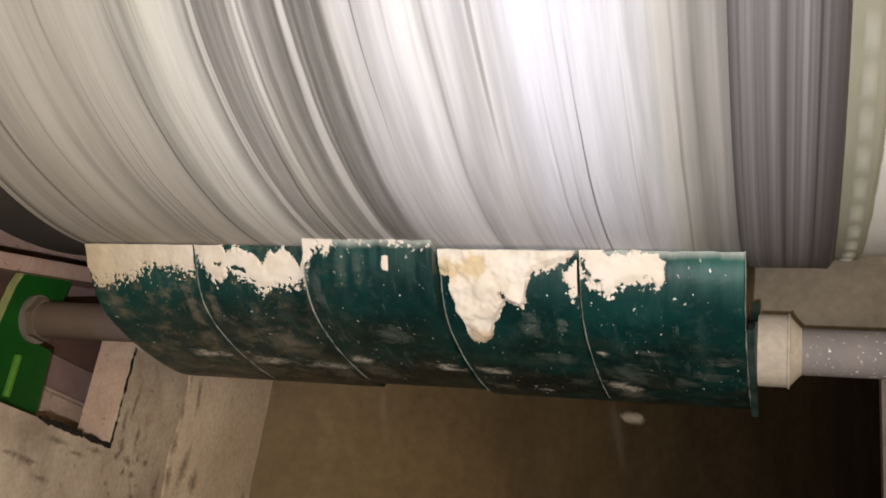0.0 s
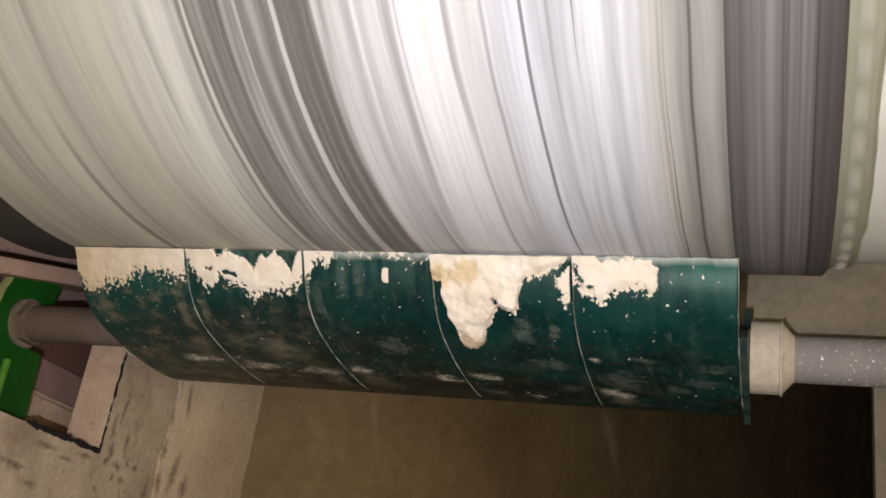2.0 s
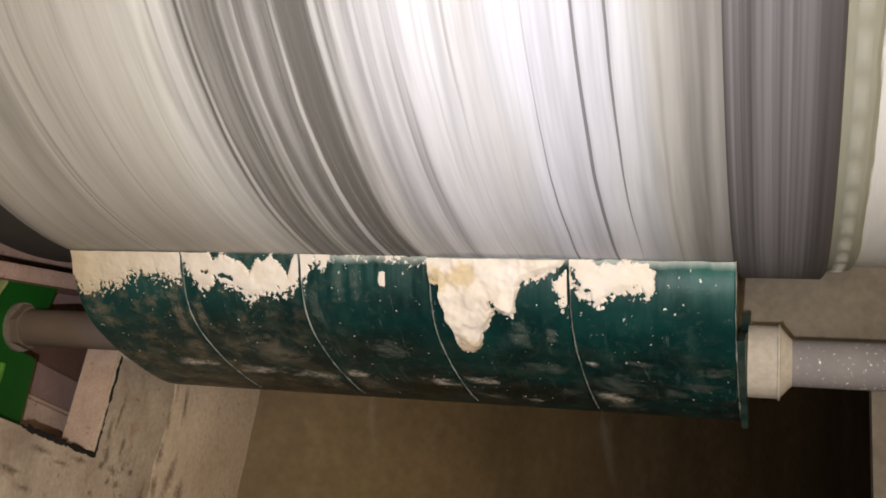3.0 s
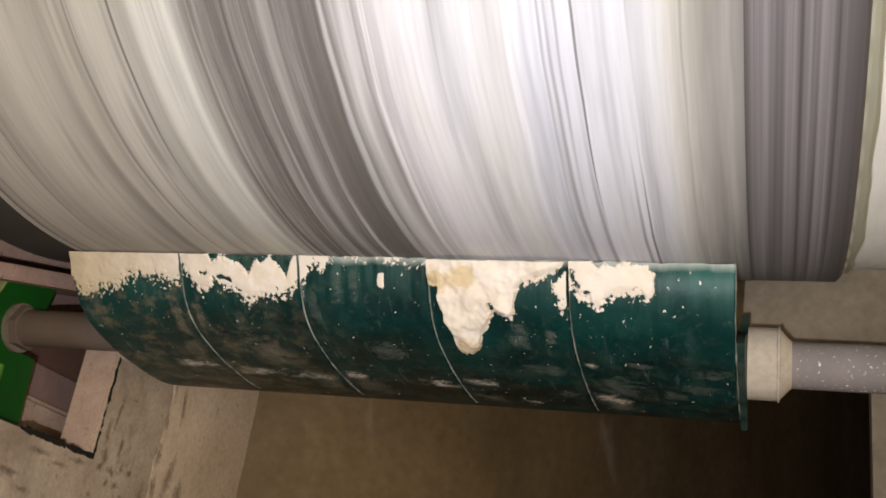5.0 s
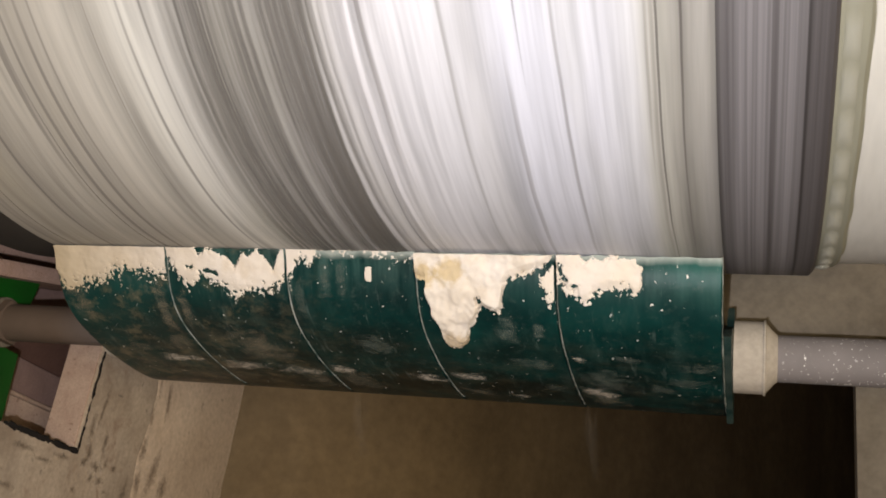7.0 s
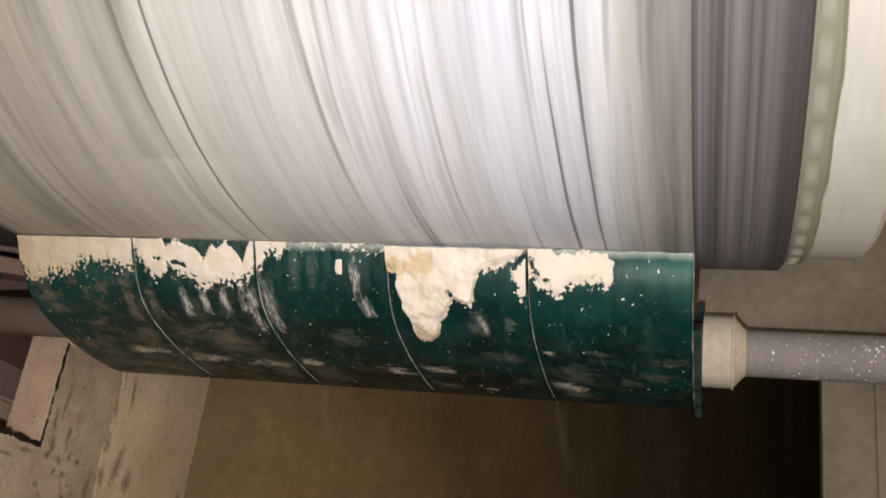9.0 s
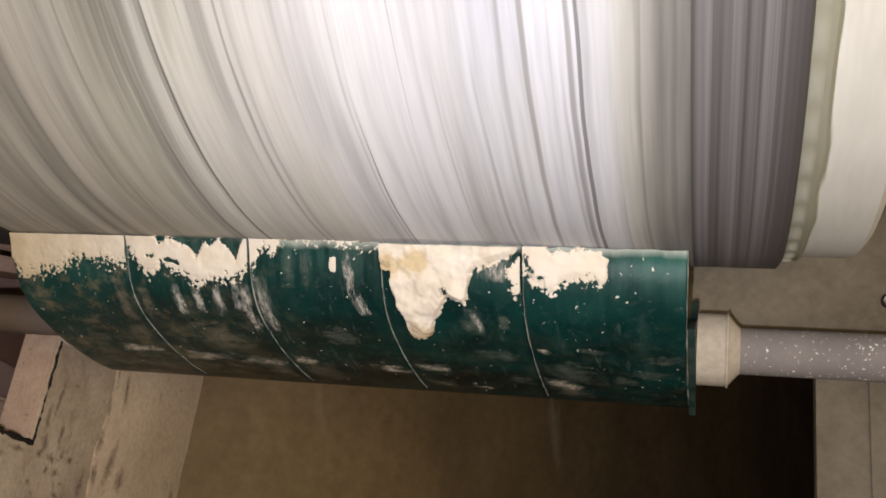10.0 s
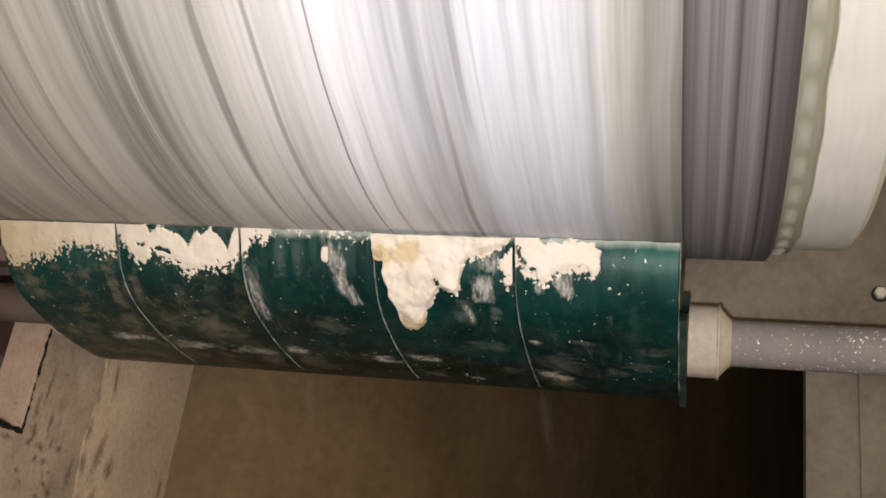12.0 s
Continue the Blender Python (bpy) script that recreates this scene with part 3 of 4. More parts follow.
# ------------------------------------------------------------ scraper
OUTER = [(1.236, 2.0435), (1.247, 2.029), (1.261, 2.006), (1.280, 1.985), (1.305, 1.967), (1.340, 1.953), (1.385, 1.943),
         (1.430, 1.936), (1.480, 1.932), (1.530, 1.930), (1.580, 1.932), (1.612, 1.938)]
INNER = [(1.616, 1.950), (1.580, 1.955), (1.530, 1.957), (1.480, 1.957), (1.430, 1.962), (1.390, 1.972), (1.350, 1.988),
         (1.315, 2.010), (1.288, 2.032), (1.266, 2.0415)]


def smooth_curve(pts, steps):
    """Catmull-Rom through the points."""
    out = []
    for i in range(len(pts) - 1):
        p = [Vector(pts[max(0, min(len(pts) - 1, i + k))]) for k in (-1, 0, 1, 2)]
        for s in range(steps):
            t = s / steps
            out.append(0.5 * (2 * p[1] + (p[2] - p[0]) * t + (2 * p[0] - 5 * p[1] + 4 * p[2] - p[3]) * t * t + (3 * p[1] - p[0] - 3 * p[2] + p[3]) * t ** 3))
    out.append(Vector(pts[-1]))
    return out


FACE = smooth_curve(OUTER, 6)
ARC = [0.0]
for _a, _b in zip(FACE[:-1], FACE[1:]):
    ARC.append(ARC[-1] + (_b - _a).length)


def on_face(s):
    """Place and outward normal on the blade's face, s metres down from the tip."""
    s = max(0.0, min(ARC[-1] - 1e-6, s))
    i = max(k for k in range(len(ARC) - 1) if ARC[k] <= s)
    t = (s - ARC[i]) / (ARC[i + 1] - ARC[i])
    p = FACE[i].lerp(FACE[i + 1], t)
    d = (FACE[i + 1] - FACE[i]).normalized()
    return p, Vector((d.y, -d.x))


def blade_segment(k, root):
    x0, x1 = SEG_X[k] + 0.0012, SEG_X[k + 1] - 0.0012
    outline = FACE + [Vector(p) for p in INNER]
    bm = bmesh.new()
    xs = [x0, x0 + 0.002] + [x0 + (x1 - x0) * j / 40 for j in range(1, 40)] + [x1 - 0.002, x1]
    rings = []
    for j, x in enumerate(xs):
        inset = 0.0022 if j in (0, len(xs) - 1) else 0.0
        ring = []
        for i, p in enumerate(outline):
            q = Vector(p)
            if inset and i < len(FACE):
                q = q - on_face(ARC[i])[1] * inset
            if i < len(FACE) and ARC[i] < 0.02:      # worn tip
                q.y -= (1 - ARC[i] / 0.02) * max(0.0, 0.0012 + 0.0022 * noise.noise((x * 45, k, 2)) + 0.0012 * noise.noise((x * 160, k, 6)))
            ring.append(bm.verts.new((x, q.x, q.y)))
        rings.append(ring)
    n = len(outline)
    for a, b in zip(rings[:-1], rings[1:]):
        for i in range(n):
            bm.faces.new((a[i], a[(i + 1) % n], b[(i + 1) % n], b[i]))
    bm.faces.new(rings[0])
    bm.faces.new(rings[-1])
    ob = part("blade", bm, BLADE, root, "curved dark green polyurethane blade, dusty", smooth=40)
    # dust packed along the joint
    for edge in ([x0] if k else []) + ([x1] if k == 4 else []):
        s = bmesh.new()
        prev = None
        for i in range(0, 70):
            p, nn = on_face(ARC[-1] * 0.9 * i / 69)
            wob = 0.0006 * noise.noise((k * 3.1, i * 0.35, 0))
            half = max(0.0001, 0.00042 + 0.0010 * noise.noise((k * 7.7, i * 0.13, 4)))
            row = [s.verts.new((edge + wob + dx, p.x + nn.x * h, p.y + nn.y * h)) for dx, h in ((-half, -0.0020), (-half * 0.4, 0.0004), (half * 0.6, 0.0005), (half + 0.0006, -0.0012))]
            if prev:
                for a in range(3):
                    s.faces.new((prev[a], prev[a + 1], row[a + 1], row[a]))
            prev = row
        part("joint_dust", s, SEAM, ob, "pale line of packed dust")
    return ob


def islands(faces):
    """Groups of faces that hang together by their corners."""
    owner = {}

    def root_of(v):
        while owner[v] != v:
            owner[v] = owner[owner[v]]
            v = owner[v]
        return v

    for f in faces:
        for v in f:
            owner.setdefault(v, v)
        for v in f[1:]:
            owner[root_of(v)] = root_of(f[0])
    out = {}
    for f in faces:
        out.setdefault(root_of(f[0]), []).append(f)
    return sorted(out.values(), key=len, reverse=True)


def cake(parent, lower, height, seed, rag=1.0, upper=((-2, -0.02), (2, -0.02)), holes=(), step=0.0012, lumps=0.8):
    """Dust caked on a blade between an upper and a lower border, both (x, metres down from the tip). The borders are ragged, with
    crumbs past them; holes: (x, s, half width, half height) of hollows."""
    x0, x1 = lower[0][0], lower[-1][0]
    nx, ns = int((x1 - x0) / step), int((max(e[1] for e in lower) + 0.03) / step)
    lx, ls = zip(*lower)
    ux, us = zip(*upper)
    inside, depth, spots = {}, {}, {}
    for i in range(nx + 1):
        x = x0 + i * step
        for j in range(ns + 1):
            s = j * step
            ragged = 0.013 * noise.fractal((x * 170 + seed, s * 150, seed), 0.5, 2.1, 4) + 0.006 * noise.noise((x * 34, s * 36, seed + 5))
            t = float(np.interp(x + rag * 0.003 * noise.fractal((x * 60, s * 70, seed + 2), 0.8, 2.1, 3), lx, ls)) - s
            calm = min(t, 0.05)
            t = calm + rag * ragged
            t = min(t, s - float(np.interp(x, ux, us)) + 0.30 * rag * ragged)
            for hx, hs, hw, hh in holes:
                t = min(t, 0.012 * (math.hypot((x - hx) / hw, (s - hs) / hh) - 1.0 + 1.3 * noise.noise((x * 190, s * 190, seed))))
            inside[i, j] = t
            depth[i, j] = min(max(calm, 0.0025), max(t, 0.0) * 3 + 0.001)
    for (i, j), t in inside.items():
        x, s = x0 + i * step, j * step
        lump = 1 + lumps * noise.fractal((x * 34, s * 34, seed + 9), 1.3, 2.0, 3) + 0.08 * noise.noise((x * 130, s * 130, seed))
        if t > 0:
            h = height * min(1.0, depth[i, j] / 0.014) ** 0.6 * max(0.2, lump) + 0.0003
        else:
            h = max(-0.0018, t * 0.6)
        p, nn = on_face(s)
        spots[i, j] = (x, p.x + nn.x * h, p.y + nn.y * h)
    faces = []
    for i in range(nx):
        for j in range(ns):
            q = ((i, j), (i + 1, j), (i + 1, j + 1), (i, j + 1))
            if max(inside[k] for k in q) > 0:
                faces.append(q)
    made = islands(faces)

    def built(name, some, label, kind=""):
        bm = bmesh.new()
        at = {}
        for f in some:
            bm.faces.new([at[k] if k in at else at.setdefault(k, bm.verts.new(spots[k])) for k in f])
        return tagged(part(name, bm, CAKE, parent, label, smooth=70), kind=kind)

    built("dust_cake", made[0], "cream coloured caked dust")
    for f in made[1:]:
        if len(f) >= 60:
            built("dust_patch", f, "small patch of caked dust")
    crumbs = [q for f in made[1:] if 6 <= len(f) < 60 for q in f]
    if crumbs:
        built("dust_specks", crumbs, "", "stuff")


def smear(parent, x, s, half_x, half_s, lean, material, label="", lift=0.0007):
    """A thin smear of dust on a blade's face; lean: how far it drifts in x per metre down the face."""
    bm = bmesh.new()
    layer = bm.verts.layers.float.new("depth")
    n = 12
    grid = []
    for j in range(n + 1):
        v = 2 * j / n - 1
        p, nn = on_face(s + v * half_s)
        row = []
        for i in range(n + 1):
            u = 2 * i / n - 1
            w = bm.verts.new((x + u * half_x + lean * v * half_s, p.x + nn.x * lift, p.y + nn.y * lift))
            w[layer] = max(0.0, 1.0 - u * u) * max(0.0, 1.0 - v * v) ** 0.7
            row.append(w)
        grid.append(row)
    for a, b in zip(grid[:-1], grid[1:]):
        for i in range(n):
            bm.faces.new((a[i], a[i + 1], b[i + 1], b[i]))
    return part("dust_smear", bm, material, parent, label, smooth=60)


LATE = []      # smears that build up late: (part, seconds, way it rises)


def late_smear(parent, seconds, x, s, half_x, half_s, lean):
    ob = smear(parent, x, s, half_x, half_s, lean, RUN, "fresh pale run of dust")
    LATE.append((ob, seconds, on_face(s)[1]))


def scraper():
    root = empty("belt_scraper", "belt scraper, dark green blades on a dusty steel shaft", "belt scraper")
    blades = [blade_segment(k, root) for k in range(5)]
    cake(blades[0], [(-1.069, 0.050), (-1.061, 0.057), (-1.054, 0.070), (-1.037, 0.066), (-1.019, 0.058), (-0.992, 0.055), (-0.969, 0.043), (-0.932, 0.038), (-0.902, 0.042), (-0.8705, 0.040)],
         0.0030, 1.0, 1.6)
    cake(blades[1], [(-0.8685, 0.023), (-0.856, 0.027), (-0.852, 0.045), (-0.839, 0.055), (-0.822, 0.054), (-0.811, 0.040), (-0.794, 0.047), (-0.776, 0.058), (-0.764, 0.069), (-0.739, 0.067), (-0.724, 0.062),
                     (-0.710, 0.058), (-0.697, 0.067), (-0.683, 0.057), (-0.6715, 0.040)], 0.0026, 2.3, 1.3,
         [(-0.87, -0.02), (-0.830, -0.01), (-0.8155, 0.011), (-0.800, 0.002), (-0.786, 0.007), (-0.772, 0.010), (-0.754, 0.028), (-0.738, 0.006), (-0.7325, 0.014), (-0.716, 0.0), (-0.700, 0.020), (-0.691, 0.036), (-0.683, 0.008), (-0.6727, -0.01)],
         [(-0.829, 0.031, 0.006, 0.0035), (-0.806, 0.036, 0.008, 0.003), (-0.788, 0.040, 0.005, 0.004)])
    cake(blades[2], [(-0.6685, 0.050), (-0.660, 0.046), (-0.654, 0.030), (-0.646, 0.014), (-0.636, 0.022), (-0.629, 0.020), (-0.620, 0.002), (-0.58, -0.001), (-0.52, 0.002), (-0.472, 0.004)], 0.0012, 3.7, 1.7)
    cake(blades[2], [(-0.549, -0.02), (-0.546, 0.047), (-0.537, 0.047), (-0.534, -0.02)], 0.0012, 3.9, 0.4, [(-1, 0.024), (1, 0.024)])
    cake(blades[3], [(-0.4690, 0.034), (-0.461, 0.038), (-0.454, 0.039), (-0.4535, 0.074), (-0.450, 0.080), (-0.4475, 0.100), (-0.441, 0.111), (-0.4385, 0.122), (-0.4380, 0.150), (-0.432, 0.159), (-0.415, 0.158),
                     (-0.4055, 0.146), (-0.3975, 0.114), (-0.387, 0.102), (-0.3805, 0.083), (-0.372, 0.078), (-0.364, 0.082), (-0.3525, 0.088), (-0.3465, 0.078), (-0.3445, 0.051), (-0.337, 0.038),
                     (-0.321, 0.031), (-0.3056, 0.025), (-0.286, 0.017), (-0.272, 0.004)], 0.0100, 4.1, 0.62, ((-2, -0.02), (2, -0.02)), [(-0.3767, 0.069, 0.005, 0.0065)], 0.0012, 0.55)
    cake(blades[4], [(-0.2685, 0.034), (-0.2592, 0.046), (-0.248, 0.052), (-0.239, 0.056), (-0.2355, 0.066), (-0.2235, 0.066), (-0.221, 0.054), (-0.210, 0.051), (-0.199, 0.046), (-0.184, 0.046), (-0.173, 0.047), (-0.1655, 0.057),
                     (-0.160, 0.052), (-0.1555, 0.040), (-0.1535, 0.018), (-0.151, 0.0)], 0.0042, 6.4, 0.95,
         [(-0.27, -0.012), (-0.240, -0.002), (-0.232, 0.008), (-0.217, 0.0055), (-0.210, 0.009), (-0.191, 0.001), (-0.176, 0.0045), (-0.163, 0.008), (-0.157, 0.016)],
         [(-0.264, 0.018, 0.003, 0.010), (-0.258, 0.034, 0.006, 0.003), (-0.247, 0.043, 0.006, 0.0025)])
    cake(blades[3], [(-0.293, 0.030), (-0.287, 0.052), (-0.279, 0.070), (-0.2715, 0.070)], 0.0015, 8.2, 2.0, [(-0.30, 0.034), (-0.285, 0.030), (-0.27, 0.012)])
    # smears of dust on the lower face
    for k, x, s, hx, hs, lean, mat in ((3, -0.437, 0.262, 0.034, 0.016, 0.3, PALE_SMEAR), (2, -0.500, 0.276, 0.034, 0.018, 0.3, PALE_SMEAR), (3, -0.366, 0.342, 0.018, 0.010, 0.5, PALE_SMEAR), (4, -0.250, 0.184, 0.013, 0.012, 0.2, PALE_SMEAR),
                                       (4, -0.140, 0.272, 0.022, 0.020, 0.3, GREY_SMEAR), (4, -0.085, 0.192, 0.034, 0.018, 0.0, GREY_SMEAR), (4, -0.185, 0.178, 0.026, 0.010, 0.2, GREY_SMEAR), (4, -0.215, 0.255, 0.045, 0.050, 0.3, GREY_SMEAR),
                                       (0, -0.925, 0.250, 0.050, 0.018, 0.2, PALE_SMEAR), (1, -0.815, 0.268, 0.050, 0.020, 0.2, PALE_SMEAR), (1, -0.720, 0.276, 0.046, 0.022, 0.2, PALE_SMEAR), (0, -0.985, 0.215, 0.030, 0.022, 0.2, GREY_SMEAR),
                                       (1, -0.76, 0.19, 0.060, 0.060, 0.1, GREY_SMEAR), (0, -0.90, 0.19, 0.030, 0.030, 0.1, GREY_SMEAR), (2, -0.640, 0.262, 0.026, 0.020, 0.2, PALE_SMEAR), (2, -0.56, 0.17, 0.040, 0.030, 0.0, GREY_SMEAR),
                                       (0, -1.040, 0.095, 0.024, 0.035, 0.0, GREY_SMEAR), (0, -0.890, 0.110, 0.014, 0.060, 0.0, GREY_SMEAR), (1, -0.850, 0.105, 0.012, 0.045, 0.0, GREY_SMEAR), (2, -0.652, 0.075, 0.012, 0.040, 0.0, GREY_SMEAR),
                                       (3, -0.345, 0.120, 0.022, 0.030, 0.0, GREY_SMEAR), (3, -0.300, 0.115, 0.012, 0.020, 0.0, GREY_SMEAR), (3, -0.322, 0.205, 0.040, 0.020, 0.1, GREY_SMEAR), (2, -0.625, 0.310, 0.040, 0.050, 0.2, TAN_SMEAR), (1, -0.705, 0.310, 0.034, 0.050, 0.2, TAN_SMEAR), (4, -0.225, 0.335, 0.040, 0.040, 0.3, TAN_SMEAR), (3, -0.43, 0.33, 0.035, 0.020, 0.2, TAN_SMEAR), (4, -0.10, 0.245, 0.040, 0.020, 0.1, GREY_SMEAR), (4, -0.235, 0.300, 0.030, 0.030, 0.3, PALE_SMEAR), (2, -0.585, 0.040, 0.010, 0.030, 0.0, GREY_SMEAR), (2, -0.610, 0.040, 0.012, 0.036, 0.0, GREY_SMEAR), (3, -0.30, 0.29, 0.028, 0.016, 0.3, GREY_SMEAR)):
        smear(blades[k], x, s, hx, hs, lean, TAN_SMEAR if mat is GREY_SMEAR and k < 2 else mat)
    # runs of dust that come in the second half
    for k, t, x, s, hx, hs, lean in ((1, 8.5, -0.794, 0.100, 0.010, 0.034, 0.05), (1, 8.7, -0.762, 0.102, 0.010, 0.028, 0.05), (1, 8.4, -0.728, 0.098, 0.009, 0.036, 0.0), (1, 8.6, -0.698, 0.092, 0.010, 0.030, 0.0),
                                     (1, 8.3, -0.682, 0.118, 0.010, 0.056, 0.0), (2, 8.4, -0.655, 0.112, 0.012, 0.060, 0.0), (2, 8.2, -0.518, 0.045, 0.010, 0.040, 0.1), (2, 8.6, -0.506, 0.092, 0.013, 0.026, 0.2),
                                     (3, 8.9, -0.336, 0.120, 0.009, 0.024, 0.1), (2, 10.7, -0.534, 0.034, 0.014, 0.034, 0.25), (2, 10.9, -0.516, 0.078, 0.018, 0.026, 0.3), (4, 11.8, -0.204, 0.064, 0.017, 0.022, 0.1), (4, 11.8, -0.236, 0.070, 0.012, 0.012, 0.1),
                                     (3, 9.0, -0.310, 0.036, 0.026, 0.018, 0.0), (3, 11.7, -0.312, 0.075, 0.022, 0.026, 0.0)):
        late_smear(blades[k], t, x, s, hx, hs, lean)
    shaft_at = Matrix.Translation((0, SHAFT_Y, SHAFT_Z))
    for name, prof, seg, label in (
            ("tube", [(-1.36, 0.034), (0.849, 0.034)], 48, "dusty galvanised tube"),
            ("hub", [(-0.0415, 0.034), (-0.0415, 0.0528), (-0.001, 0.0528), (-0.0006, 0.0550), (0.0022, 0.0550), (0.003, 0.0505), (0.0145, 0.0375), (0.0185, 0.0342)], 48, "dust-coated welded hub"),
            ("hub", [(-1.095, 0.0342), (-1.09, 0.054), (-1.072, 0.056), (-1.072, 0.034)], 48, ""),
            ("hex_nut", [(-1.3335, 0.036), (-1.333, 0.042), (-1.318, 0.042), (-1.3155, 0.036)], 6, ""),
            ("hex_nut", [(-1.378, 0.001), (-1.378, 0.038), (-1.374, 0.041), (-1.345, 0.041), (-1.344, 0.036)], 6, "dusty hexagonal end nut")):
        ob = part(name, lathe(prof, seg), HUB_DUST if name == "hub" else TUBE, root, label, smooth=30)
        ob.matrix_basis = shaft_at
    bm = extruded([(1.320, 1.966), (1.345, 1.957), (1.390, 1.9475), (1.440, 1.9395), (1.500, 1.9345), (1.560, 1.926), (1.590, 1.920), (1.600, 1.926), (1.585, 1.99), (1.568, 2.074), (1.495, 2.074), (1.46, 2.03), (1.36, 1.99)], -0.0525, -0.0425)
    bmesh.ops.bevel(bm, geom=bm.edges[:], offset=0.0012, segments=2, affect="EDGES")
    part("end_plate", bm, END_STEEL, root, "thin grey green end plate")
    return blades


def dust_stream(x, seed):
    """Fine dust that trickles off a joint of the blades: a few thin ribbons one behind the other."""
    root = empty("dust_stream", "faint thin stream of dust trickling off the blades", "dust", "dust streams")
    rng = random.Random(seed)
    for k in range(3):
        bm = bmesh.new()
        layer = bm.verts.layers.float.new("depth")
        grid = []
        for j in range(13):
            v = j / 12
            mid, half = 0.03 * v * v + 0.004 * k, 0.006 + 0.016 * v
            row = []
            for i in range(9):
                u = i / 4 - 1
                w = bm.verts.new((mid + u * half, 0.006 * k + 0.004 * math.sin(3 * u + k), -0.14 * v))
                w[layer] = (1 - u * u) * (1 - v) ** 0.8 * min(1.0, 0.4 + 5 * v)
                row.append(w)
            grid.append(row)
        for a, b in zip(grid[:-1], grid[1:]):
            for i in range(8):
                bm.faces.new((a[i], a[i + 1], b[i + 1], b[i]))
        part("ribbon", bm, HAZE, root, smooth=60).location.x = rng.uniform(-0.006, 0.006)
    root.location = (x, 1.598, 1.934)
    return root


# ------------------------------------------------------------ what shows through the opening
def bracket_side():
    root = empty("shaft_bracket", "dark green painted slotted bracket that holds the shaft", "bracket")
    x0, x1 = -1.352, -1.340
    out = []
    for a in range(300, 59, -15):
        out.append((SHAFT_Y + 0.047 * math.cos(radians(a)), SHAFT_Z + 0.047 * math.sin(radians(a))))
    outline = [(1.56, 1.77), (1.545, 1.95)] + out + [(1.535, 2.045), (1.545, 2.100), (1.42, 2.070), (1.405, 2.03), (1.395, 1.96), (1.38, 1.77)]
    part("slotted_plate", extruded(outline, x0, x1), GREEN, root)
    edge = [(1.42, 2.070), (1.405, 2.03), (1.395, 1.96), (1.38, 1.77)]
    part("worn_edge", extruded([(y - 0.007, z) for y, z in edge] + [(y - 0.0004, z) for y, z in reversed(edge)], x0, x1 + 0.001), OLIVE, root, "chipped pale olive edge")
    part("rib", box(x1, x1 + 0.012, 1.452, 1.463, 1.835, 1.915, 0.003), LIGHT_GREEN, root, "bright green worn rib")
    part("collar", lathe([(x0 - 0.004, 0.0345), (x0 - 0.004, 0.046), (x1 + 0.006, 0.046), (x1 + 0.006, 0.0345)], 40, SHAFT_Y, SHAFT_Z, closed=True), TAN, root, smooth=40)
    return root


def sloped(name, x0, x1, y0, z0, y1, z1, thick, mat, label, category):
    bm = extruded([(y0, z0), (y1, z1), (y1, z1 + thick), (y0, z0 + thick)], x0, x1)
    bmesh.ops.bevel(bm, geom=bm.edges[:], offset=0.003, segments=2, affect="EDGES")
    return thing(name, bm, mat, label, category)


def frame_side():
    sloped("frame_flange", -1.43, -1.30, 1.10, 1.967, 1.70, 2.14, 0.030, PINK, "dusty pink primed steel flange of the conveyor frame", "flange")
    sloped("frame_web", -1.46, -1.44, 1.00, 2.0, 1.90, 2.26, 0.30, PINK, "rust-spotted pink steel frame web", "frame")
    for z0, z1, x, mat in ((2.122, 2.40, -1.52, MAUVE), (2.005, 2.12, -1.52, MAROON), (1.93, 2.003, -1.50, MAUVE), (1.915, 1.928, -1.482, PALE_PINK), (1.853, 1.913, -1.46, PALE_PINK), (1.70, 1.851, -1.44, MAUVE)):
        thing("frame_rail", box(x - 0.05, x, 0.9, 2.35, z0, z1, 0.004), mat, "dusty red-brown primed steel rail along the conveyor frame", "rail", "frame rails")


def frame_post():
    thing("frame_post", box(-1.60, -1.332, 2.35, 2.45, 0, 3.2, 0.004), MAROON, "red-brown primed steel post of the conveyor frame", "post")
    bolt = empty("wall_bolt", "pale dusted bolt with a dark shadow ring on the dusty plate", "bolt")
    # flat black ring that stands in for the bolt's shadow on the plate
    part("shade_ring", lathe([(0, 0.006), (0, 0.0125), (0.003, 0.0125), (0.003, 0.006)], 24, closed=True), DIRT_AND_SHADE, bolt, "dark ring standing in for the bolt's shadow", smooth=40)
    part("head", lathe([(0.003, 0.0095), (0.012, 0.0095), (0.014, 0.007), (0.014, 0.0)], 6), HUB_DUST, bolt)
    bolt.matrix_world = Matrix.Translation((0.240, 1.5795, 2.117)) @ Matrix.Rotation(radians(-90), 4, "Z")


